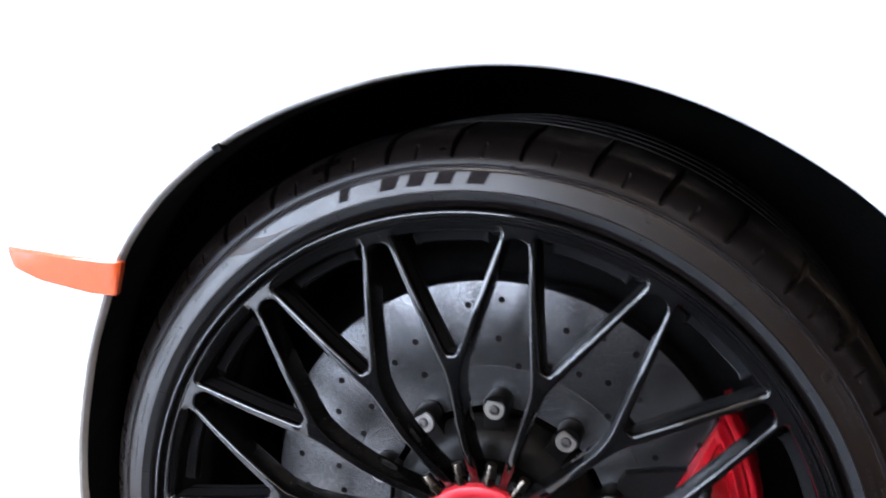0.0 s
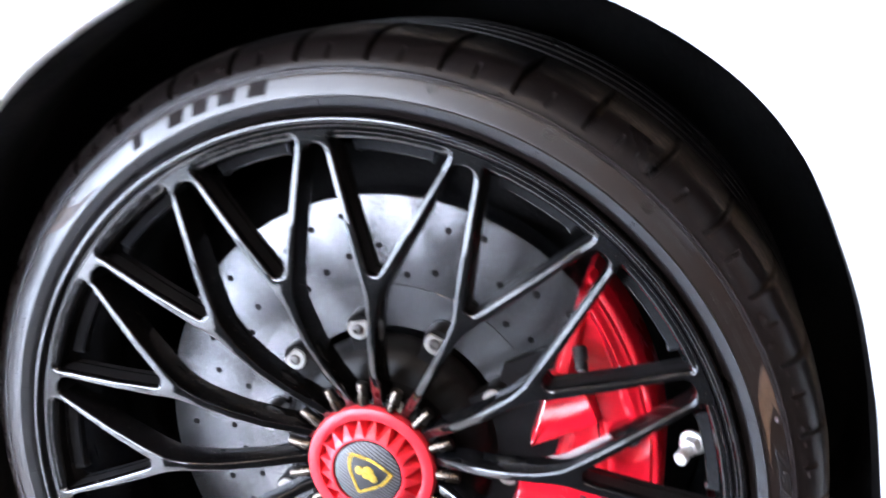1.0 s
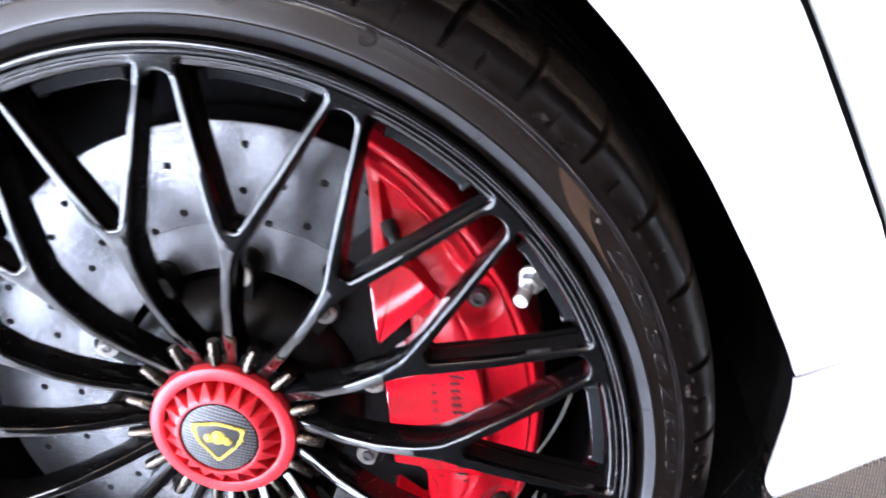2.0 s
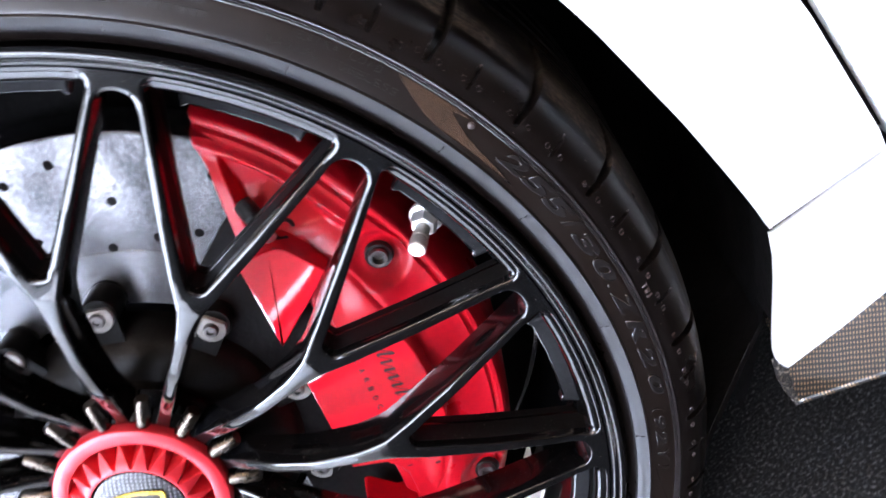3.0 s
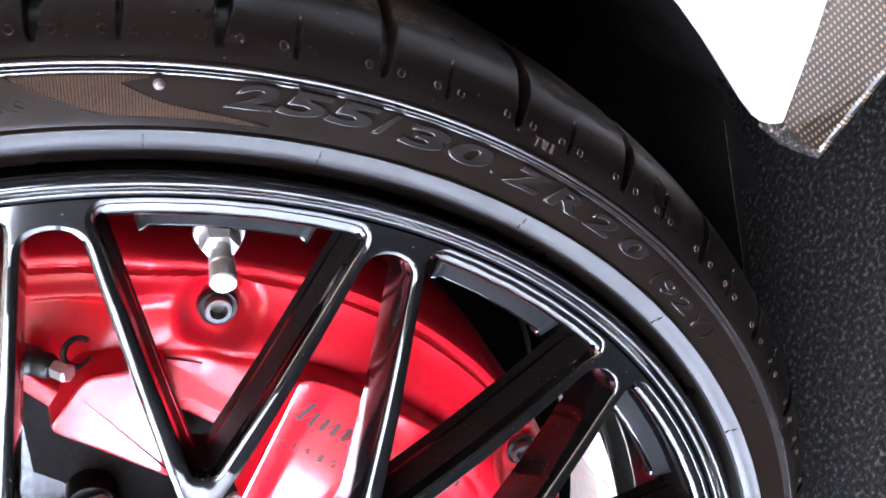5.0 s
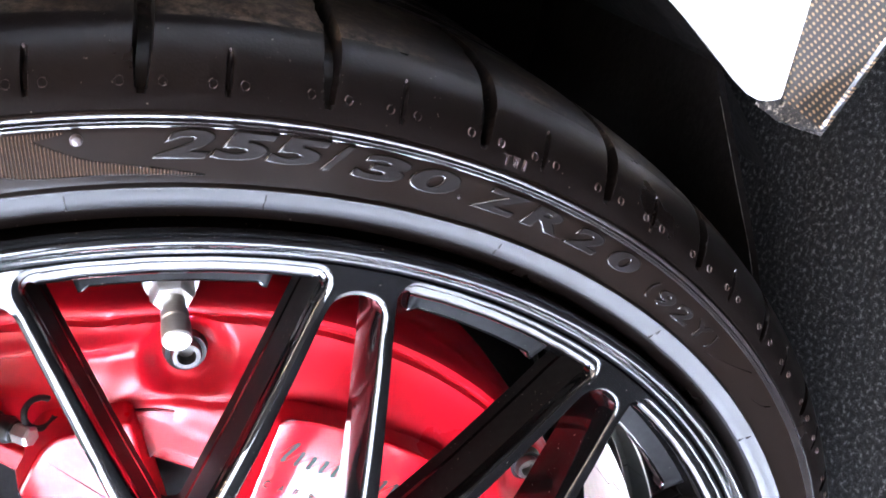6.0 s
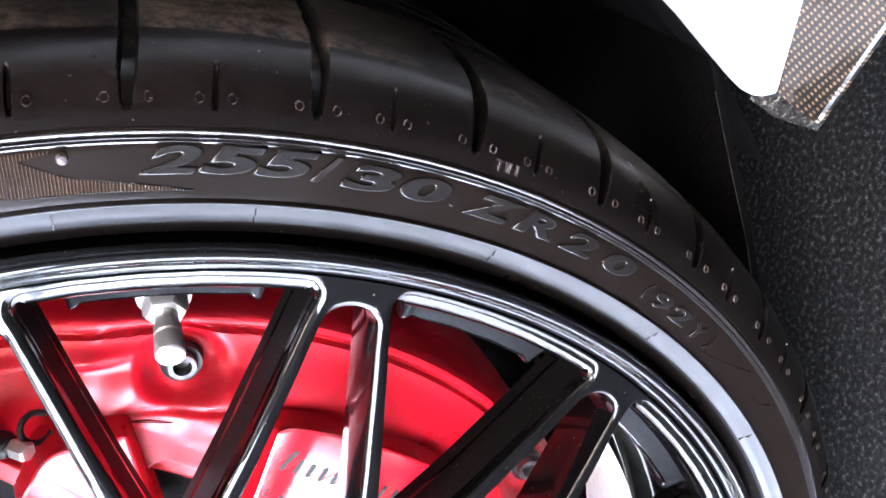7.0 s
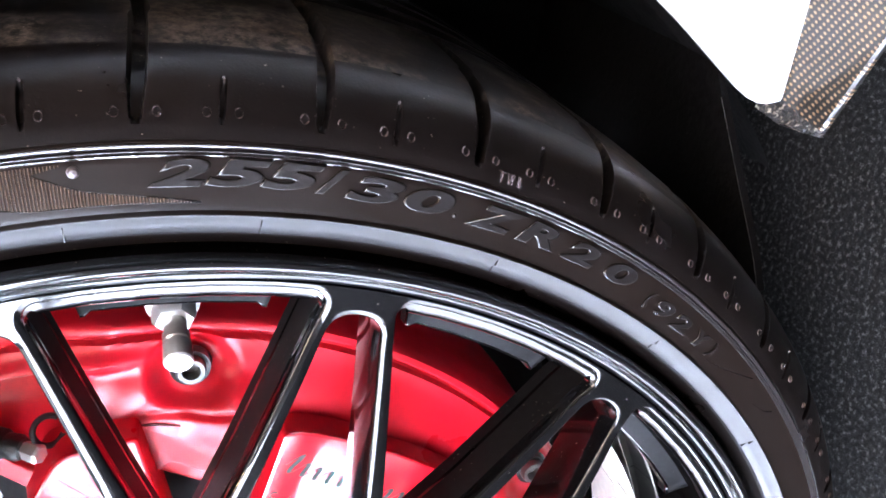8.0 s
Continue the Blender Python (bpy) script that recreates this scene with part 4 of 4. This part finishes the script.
# carbon blade under the sill: a chipped front end, the lacquered side and a rounded lower edge
def blade():
    chips = random.Random(11)
    shape = (0.0, 0.16, 0.35, 0.52, 0.70, 0.86, 0.97, 1.0)

    def between(p, u):
        """Point at u on the line through p[0], p[1] (at 0.35) and p[2]."""
        a, m, b = (Vector(q) for q in p)
        return a.lerp(m, u / 0.35) if u <= 0.35 else m.lerp(b, (u - 0.35) / 0.65)
    front = ((0.2930, 0.0880, -0.2440), (0.2884, 0.0810, -0.2520), (0.2877, 0.0672, -0.2612))
    rear = ((0.2982, 0.0905, -0.2420), (0.2970, 0.0866, -0.2548), (0.2905, 0.0660, -0.2618))
    rows_ = []

    def close(p, under):
        """Adds the rounded lower edge and the underside to one row."""
        e = p[-1]
        return p + [e + Vector((0, -0.0011, -0.0013)), e + Vector((0, -0.0010, -0.0032)), e + Vector((0, 0.0008, -0.0048)), e + Vector((0, 0.0050, -0.0055)), e + Vector((0.002, under, -0.006))]
    for w in (0.0, 0.2, 0.4, 0.6, 0.8, 1.0):
        row = [between(front, u).lerp(between(rear, u), w) for u in shape]
        j = 0.0007 * (1 - w * 0.8)
        row = [p + Vector((chips.uniform(-j, j), chips.uniform(-j, j), chips.uniform(-j, j))) for p in row]
        rows_.append(close(row, 0.03))
    k_chip = len(rows_) - 1
    for t in (0.006, 0.02, 0.05, 0.10, 0.20, 0.35, 0.55):
        a = Vector((0.2970 + t, 0.0866 + 0.004 * t, -0.2550 - 0.045 * t - 0.06 * max(0.0, t - 0.1)))
        b = Vector((0.2905 + t, 0.0660 - 0.33 * min(t, 0.12) - 0.06 * max(0, t - 0.12), -0.2618 - 0.100 * t))
        rows_.append(close([between((a + Vector((0, 0.006, 0.010)), a, b), u) for u in shape], 0.09))
    m, n = len(rows_), len(rows_[0])
    v = [p for r in rows_ for p in r]
    f = [(i * n + k, i * n + k + 1, (i + 1) * n + k + 1, (i + 1) * n + k) for i in range(m - 1) for k in range(n - 1)]
    f.append(tuple(range(n)))
    me = mesh_of("side_blade", v, f, WEAVE)
    me.materials.append(CHIP)
    for p in me.polygons:
        if max(p.vertices) < (k_chip + 1) * n:
            p.material_index = 1
    return me


part("side_blade", blade(), car, "lacquered carbon-fibre blade with a chipped front edge")

MK = fillet([(-0.368, 0.218), (-0.316, 0.2155), (-0.2695, 0.2145), (-0.2790, 0.1860), (-0.300, 0.1862), (-0.343, 0.1925), (-0.366, 0.2015)], [0.002, 0, 0.002, 0.002, 0, 0.004, 0.004])


def lens():
    n = len(MK)
    cx, cz = -0.318, 0.203
    v = [(cx + (x - cx) * s, side_y(x, z) - d, cz + (z - cz) * s) for s, d in ((1.0, -0.004), (1.0, 0.0010), (0.97, 0.0022), (0.85, 0.0030)) for x, z in MK]
    return v, [(k * n + i, k * n + (i + 1) % n, (k + 1) * n + (i + 1) % n, (k + 1) * n + i) for k in range(3) for i in range(n)] + [tuple(range(3 * n, 4 * n))]


part("side_marker", mesh_of("side_marker", *lens(), AMBER), car, "orange side marker lens")

TRAY = [(0.300, 0.158), (0.2813, 0.1430), (0.2503, 0.1159), (0.2205, 0.0894), (0.2058, 0.0793), (0.196, 0.100), (0.196, 0.264), (-0.10, 0.264), (-0.10, 0.37), (0.40, 0.37)]
NT = len(TRAY)
part("undertray", mesh_of("undertray", [(x, y, z) for z in (-0.268, -0.272) for x, y in TRAY],
                          [tuple(range(NT)), tuple(range(NT, 2 * NT))] + [(i, (i + 1) % NT, NT + (i + 1) % NT, NT + i) for i in range(NT)], LINER, False), car, "black plastic undertray edge behind the tyre")
EDGE = spline([(x, y) for x, y in TRAY[1:5]], 0.004)
part("tray_edge", mesh_of("tray_edge", *joined([cyl([(0.00016, 0.0), (0.00016, (Vector((*b, 0)) - Vector((*a, 0))).length)], 6, (a[0], a[1], -0.2676), (b[0] - a[0], b[1] - a[1], 0)) for a, b in zip(EDGE, EDGE[1:])]), TRAY_EDGE), car, "thin pale uneven edge of the undertray")
part("underbody", mesh_of("underbody", *box(0.315, 1.6, 0.115, 1.70, -0.262, -0.250), LINER, False), car, "black plastic floor of the car")

# ---- small parts of the brake and the arch ----
ax, az = arch_point(120.6)
part("liner_clip", mesh_of("liner_clip", *box(-0.003, 0.0022, -0.0015, 0.0080, -0.003, 0.003), LINER, False), car, "small black clip on the arch edge", m=pose(ax, side_y(ax, az), az, 0, -120.6, 0))


def socket_bolt(o, r, axis=(0, -1, 0)):
    v, f = cyl([(r, -0.004), (r, 0.0010), (r * 0.90, 0.0022), (r * 0.62, 0.0022), (r * 0.56, 0.0012), (r * 0.50, -0.0020)], 24, o, axis)
    return mesh_of("bolt", v, f, BOLT_GREY)


for bo in ((0.1918, 0.0630, -0.0054), (0.1236, 0.0655, -0.1594)):
    part("bolt", socket_bolt(bo, 0.0056), CAL, "steel socket-head bolt")
    part("bolt_seat", mesh_of("bolt_seat", *[(v, f) for v, f in [revolve([(0.0056, 0.0020), (0.0057, 0.0), (0.0074, -0.0003), (0.0082, 0.0032)], 28)]][0], INK), CAL, "black ring round a bolt", m=pose(bo[0], bo[1] + 0.0010, bo[2]))

part("bleed_cap", mesh_of("bleed_cap", *cyl([(0.0032, -0.018), (0.0052, -0.017), (0.0056, -0.014), (0.0056, -0.007), (0.0046, -0.0055), (0.0050, -0.001), (0.0040, 0.001)], 24, (0.1655, 0.0590, 0.0530), (0.05, -0.55, -0.80)), PLASTIC), CAL, "black rubber bleed cap")
part("bleed_nut", mesh_of("bleed_nut", *cyl([(0.0030, -0.004), (0.0037, -0.003), (0.0037, 0.003), (0.0030, 0.0038)], 6, (0.1656, 0.0560, 0.0488), (0.10, -0.70, -0.70)), VALVE), CAL, "small bright bleed nut")
LOOP = [(0.0055 + 0.0012 * math.cos(q), 0.0012 * math.sin(q)) for q in np.linspace(0, 2 * math.pi, 9)[:-1]]
part("bleed_strap", mesh_of("bleed_strap", *revolve(LOOP, 30, closed=True, a0=-0.6, a1=4.4), PLASTIC), CAL, "thin black cap strap", m=pose(0.1715, 0.0600, 0.0438, 20, 0, 20))


def flat_marks(polys, y, place, mat, name, thick=0.0003):
    """Thin printed or moulded marks from closed outlines; place(u, v, lift) gives the point."""
    v, f = [], []
    for pts in polys:
        n, k = len(pts), len(v)
        v += [place(u, w, 0.0) for u, w in pts] + [place(u, w, thick) for u, w in pts]
        f += [(k + i, k + (i + 1) % n, k + n + (i + 1) % n, k + n + i) for i in range(n)] + [tuple(range(k + n, k + 2 * n))]
    return mesh_of(name, v, f, mat, False)


def on_cover(u, v, lift):
    """u runs along the script (towards the caliper's foot), v outwards."""
    return nt(v, -u, 0.0489 - lift)


def slanted(u, v0, v1, w, lean=0.35):
    return [(u, v0), (u + w, v0), (u + w + lean * (v1 - v0), v1), (u + lean * (v1 - v0), v1)]


# the maker's script stays a plain black flourish: a slanted wave, thick on the way down, with a few tall strokes
def flourish():
    v, f = [], []
    steps = 420
    path = []
    for i in range(steps + 1):
        q = i / steps
        u = -0.0300 + 0.0880 * q
        tall = sum(math.exp(-((u - c) / 0.0026) ** 2) for c in (-0.0270, -0.0010, 0.0330))
        low = math.exp(-((u - 0.0180) / 0.0026) ** 2)
        wave = math.sin(2 * math.pi * q * 15.5)
        h = 0.0030 * wave + tall * 0.0050 * max(0.0, wave) - low * 0.0050 * max(0.0, -wave)
        path.append((u + 0.45 * h, 0.1572 + h))
    for i in range(steps + 1):
        (ua, va), (ub, vb) = path[max(0, i - 1)], path[min(steps, i + 1)]
        du, dv = ub - ua, vb - va
        ln = math.hypot(du, dv) + 1e-9
        w = 0.00022 + 0.00062 * max(0.0, -dv / ln)
        for sgn in (-1, 1):
            v.append(on_cover(path[i][0] - sgn * dv / ln * w, path[i][1] + sgn * du / ln * w, 0.00025))
        if i:
            f.append((2 * i - 2, 2 * i - 1, 2 * i + 1, 2 * i))
    return mesh_of("script_flourish", v, f, INK, False)


part("script_flourish", flourish(), CAL, "black printed script flourish")


# ---- writing ----
def glyph(ch, width, height, shear, place, mat, thick, name="raised_letter", bold=0.0):
    """One character of the built-in font, fitted to width and height about its middle and laid by place(u, v, lift)."""
    cu = bpy.data.curves.new("letter", "FONT")
    cu.body, cu.size, cu.resolution_u, cu.extrude = ch, 1.0, 4, 0.5
    if bold:
        cu.offset, cu.bevel_depth, cu.bevel_resolution = bold, 0.030, 1
    ob = bpy.data.objects.new("letter", cu)
    me = bpy.data.meshes.new_from_object(ob)
    bpy.data.objects.remove(ob)
    bpy.data.curves.remove(cu)
    top = max(v.co.z for v in me.vertices)
    tops = {p.index for p in me.polygons if p.normal.z > 0.9}
    xs, ys = [v.co.x for v in me.vertices], [v.co.y for v in me.vertices]
    x0, x1, y0, y1 = min(xs), max(xs), min(ys), max(ys)
    for v in me.vertices:
        w = ((v.co.y - y0) / (y1 - y0) - 0.5) * height
        u = ((v.co.x - x0) / (x1 - x0) - 0.5) * width + shear * w
        d = max(0.0, top - v.co.z) / 0.031
        v.co = Vector(place(u, w, thick - 0.0004 * d if d < 1.5 else -0.0004))
    me.name = name
    me.materials.clear()
    me.materials.append(mat)
    if bold:
        me.materials.append(RIDGE)
        for p in me.polygons:
            p.material_index = 0 if p.index in tops else 1
    return me


def side_depth(r):
    return -0.0014 + 0.0034 * (min(1.0, max(0.0, (r - 0.2846) / 0.0128))) ** 1.15 if r < 0.2985 else float(np.interp(r, [0.2985, 0.3024, 0.306, 0.310, 0.314], [0.003, 0.0040, 0.0052, 0.0078, 0.0112]))


def on_side(ang, rad):
    """A place function on the tyre's sidewall: u clockwise, v outwards."""
    def put(u, v, lift):
        r = rad + v
        a = radians(ang) - u / rad
        return (r * math.cos(a), side_depth(r) - lift, r * math.sin(a))
    return put


for ch, ang, w in (("2", 0.85, 0.0136), ("5", -1.98, 0.0142), ("5", -4.85, 0.0142), ("3", -9.7, 0.0152), ("0", -12.95, 0.0156), ("Z", -17.5, 0.0156), ("R", -21.1, 0.0154), ("2", -24.4, 0.0128), ("0", -27.8, 0.0132)):
    part("raised_letter", glyph(ch, w, 0.0074, 0.78, on_side(ang, 0.2942 if ang > -6 else 0.2934), LETTER, 0.0008, bold=0.026), TYRE)
part("raised_letter", glyph("/", 0.0052, 0.0072, 0.62, on_side(-7.0, 0.2940), LETTER, 0.0008, bold=0.040), TYRE)
for ch, ang, w in (("(", -31.0, 0.0026), ("9", -32.6, 0.0088), ("2", -34.8, 0.0088), ("Y", -37.0, 0.0090), (")", -38.7, 0.0026)):
    part("raised_letter", glyph(ch, w, 0.0064, 0.50, on_side(ang, 0.2912), LETTER, 0.0008, bold=0.016), TYRE)
DOTTED = mesh_of("stop_mark", *cyl([(0.0007, -0.0008), (0.0006, 0.0004), (0.0003, 0.0007)], 10, on_side(-14.7, 0.2909)(0, 0, 0), (0, -1, 0)), LETTER)
part("stop_mark", DOTTED, TYRE)


def word(text, a0, a1, rad, height, mat=LETTER, thick=0.0004):
    n = len(text)
    for i, ch in enumerate(text):
        if ch != " ":
            w = 0.70 * abs(a1 - a0) / n * math.pi / 180 * rad
            part("raised_letter", glyph(ch, w * (0.35 if ch == "I" else 1.0), height, 0.0, on_side(a0 + (a1 - a0) * (i + 0.5) / n, rad), mat, thick), TYRE)


word("TRACTION AA", 142.6, 133.6, 0.2938, 0.0034)
word("TREADWEAR 220", 156.5, 146.2, 0.2948, 0.0030)
word("TEMPERATURE A", 157.8, 147.2, 0.2898, 0.0030)
word("EXTRA LOAD", 22.6, 14.9, 0.2952, 0.0031)
word("RADIAL TUBELESS", 24.8, 13.0, 0.2898, 0.0031)
word("TWI", -16.7, -18.5, 0.3056, 0.0030, VENT_GLINT, 0.0012)

# the model name on the sidewall: plain slanted blocks
def side_block(ang, rad, width, height, lean, lift):
    """A slanted slab that follows the sidewall's curve."""
    put, nu, nv = on_side(ang, rad), 4, 8
    v = []
    for j in range(nv + 1):
        w = (j / nv - 0.5) * height
        row = [(-width / 2 + width * i / nu + lean * w) for i in range(nu + 1)]
        v += [put(row[0], w, -0.0003)] + [put(u, w, lift) for u in row] + [put(row[-1], w, -0.0003)]
    n = nu + 3
    f = [(j * n + i, j * n + i + 1, (j + 1) * n + i + 1, (j + 1) * n + i) for j in range(nv) for i in range(n - 1)]
    return mesh_of("letter_block", v, f, GREYLETTER)


for ang, w in ((111.6, 0.0080), (104.6, 0.0125), (100.5, 0.0120), (96.3, 0.0122), (91.6, 0.0132)):
    part("letter_block", side_block(ang, 0.2932, w, 0.0088, 0.5, 0.00045), TYRE, "plain dark moulded block")


def ring_mark(ang, rad, r):
    put = on_side(ang, rad)
    inner, outer, n = r * 0.86, r, 28
    v = [put(q * math.cos(2 * math.pi * i / n), q * math.sin(2 * math.pi * i / n), l) for q, l in ((outer, 0.0), (outer * 0.96, 0.0008), (inner * 1.04, 0.0008), (inner, 0.0)) for i in range(n)]
    return v, [(k * n + i, k * n + (i + 1) % n, (k + 1) * n + (i + 1) % n, (k + 1) * n + i) for k in range(3) for i in range(n)]


rng = random.Random(4)
for ang, rad, r, rows_, span in ((52.4, 0.2945, 0.0042, 1, 6.5), (37.6, 0.2945, 0.0044, 2, 8.0), (68.1, 0.2950, 0.0030, 0, 0), (166.0, 0.2925, 0.0, 1, 5.0), (175.0, 0.2930, 0.0, 1, 7.0), (60.0, 0.2945, 0.0, 1, 2.2), (188.0, 0.293, 0.0, 1, 8.0)):
    if r:
        part("approval_ring", mesh_of("approval_ring", *ring_mark(ang, rad, r), LETTER), TYRE, "moulded ring mark")
        part("approval_ring", mesh_of("approval_ring", *ring_mark(ang, rad, r * 0.6), LETTER), TYRE, "moulded ring mark")
    for row in range(rows_):
        q = ang - (1.4 if r else 0.0)
        while q > ang - span:
            w = rng.uniform(0.0012, 0.0034)
            part("moulded_bar", flat_marks([slanted(-w / 2, -0.0014, 0.0014, w, 0.0)], 0, on_side(q, rad + (0.0 if rows_ == 1 else 0.0024 - 0.0050 * row)), LETTER, "moulded_bar", 0.0004), TYRE)
            q -= math.degrees((w + 0.0012) / rad)


# ribbed sickles with a pale wear dot
def ribs(shift):
    v, f = [], []
    a = 13.8
    while a > 0.2:
        low = float(np.interp(a, [0.2, 8.6, 10.5, 12.5, 13.8], [0.2862, 0.2868, 0.2890, 0.2935, 0.2974]))
        spans = []
        if a > 8.2:
            spans.append((low, 0.2974))
        else:
            lens_lo = float(np.interp(a, [0.2, 2.0, 4.0, 6.0, 7.4, 8.2], [0.2864, 0.2876, 0.2888, 0.2906, 0.2935, 0.2955]))
            spans.append((low, lens_lo))
            if a > 6.4:
                spans.append((float(np.interp(a, [6.4, 8.2], [0.2973, 0.2955])), 0.2974))
        for r0, r1 in spans:
            if r1 - r0 < 0.0004:
                continue
            put = on_side(a + shift, (r0 + r1) / 2)
            h, k = (r1 - r0) / 2, len(v)
            v += [put(-0.00032, -h, -0.0002), put(-0.00032, h, -0.0002), put(0.0, -h, 0.00042), put(0.0, h, 0.00042), put(0.00032, -h, -0.0002), put(0.00032, h, -0.0002)]
            f += [(k, k + 1, k + 3, k + 2), (k + 2, k + 3, k + 5, k + 4)]
        a -= 0.17
    return mesh_of("ribbing", v, f, RIB, False)


for shift in (0.0, 119.5):
    tagged(part("ribbing", ribs(shift), TYRE, "fine moulded ribbing in a sickle shape"), kind="stuff")
    o = on_side(6.2 + shift, 0.2952)(0, 0, 0)
    part("wear_dot", mesh_of("wear_dot", *cyl([(0.0017, -0.001), (0.0016, 0.0003), (0.0011, 0.0009), (0.0004, 0.0011)], 16, o, (0, -1, 0)), DOT), TYRE, "pale raised wear dot")

# vent rings beside the shoulder grooves, and mould seams on the rim protector
VENT = None
for k in range(39):
    for ph, gap in ((0.336, 0.0043), (0.89, 0.0034)):
        for sg in (-1, 1):
            ang, rad = (k + ph - 0.005) * 360 / 39 + sg * math.degrees(gap / 0.311) * 1.25, 0.3092
            v, f = ring_mark(0, rad, 0.0012)
            v = [(x, y - 0.0006, z) for x, y, z in v]
            if VENT is None:
                VENT = mesh_of("vent_ring", v, f, VENT_GLINT)
            part("vent_ring", VENT, TYRE, m=pose(0, 0, 0, 0, -ang, 0))
SEAM = mesh_of("mould_seam", *joined([box(r0, r1, y0 - 0.0003, y0 + 0.002, -0.00013, 0.00013) for r0, r1, y0 in ((0.2772, 0.2800, -0.0010), (0.2800, 0.2830, -0.0023))]), RIDGE, False)
for k in range(24):
    part("mould_seam", SEAM, TYRE, m=pose(0, 0, 0, 0, 3.3 + 15.2 * k, 0))

# balance weights stuck inside the barrel
for y0, y1, a0, count in ((0.0745, 0.112, -60.0, 3), (0.054, 0.0735, -58.0, 3)):
    for k in range(count):
        a = a0 - 10.1 * k
        v, f = revolve([(0.2378, y0), (0.2362, y0 + 0.0015), (0.2362, y1 - 0.0015), (0.2378, y1)], 8, a0=radians(-5), a1=radians(5))
        part("balance_weight", mesh_of("balance_weight", v, f, PALE), WHEEL, "pale adhesive balance weight", m=pose(0, 0, 0, 0, -a, 0))
# pale moulding nibs at the outer ends of the short slots, and a moulded line after the size
NIB = mesh_of("nib", *cyl([(0.0004, -0.0005), (0.00035, 0.0005), (0.0002, 0.0007)], 8, (0.3165, 0.0145, 0.0), (0.85, -0.5, 0)), DOT)
for k in range(39):
    part("nib", NIB, TYRE, m=pose(0, 0, 0, 0, -((k + 0.89 - 0.02) * 360 / 39), 0))


def moulded_line(points, name="moulded_line"):
    """A fine raised line along (angle, radius) points."""
    pts = spline(points, 0.25)
    v, f = [], []
    for i, (a, r) in enumerate(pts):
        for dr, lift in ((-0.00035, -0.0002), (0.0, 0.0004), (0.00035, -0.0002)):
            v.append(on_side(a, r + dr)(0.0, 0.0, lift))
        if i:
            k = 3 * i
            f += [(k - 3, k - 2, k + 1, k), (k - 2, k - 1, k + 2, k + 1)]
    return mesh_of(name, v, f, RIDGE)


for line in ([(-38.6, 0.2868), (-40.5, 0.2890), (-42.6, 0.2925), (-44.2, 0.2958)], [(-46.0, 0.2900), (-47.6, 0.2922), (-48.4, 0.2950)], [(13.8, 0.2974), (12.5, 0.2935), (10.5, 0.2890), (8.6, 0.2868), (5.0, 0.2864), (0.0, 0.2862)],
             [(8.2, 0.2955), (7.4, 0.2935), (6.0, 0.2906), (4.0, 0.2888), (2.0, 0.2876), (0.0, 0.2864)]):
    part("moulded_line", moulded_line(line), TYRE)
# small lettering on the caliper
for i, ch in enumerate("CARBOCERAMICI"):
    u = -0.0275 + 0.0068 * i
    part("printed_letter", glyph(ch, 0.0007 if ch == "I" else 0.0026, 0.0033, 0.0, (lambda p: (lambda a, b, l: on_cover(p + a, 0.1425 + b, max(l, 0.0))))(u), INK, 0.0003), CAL, "small black printed letter")
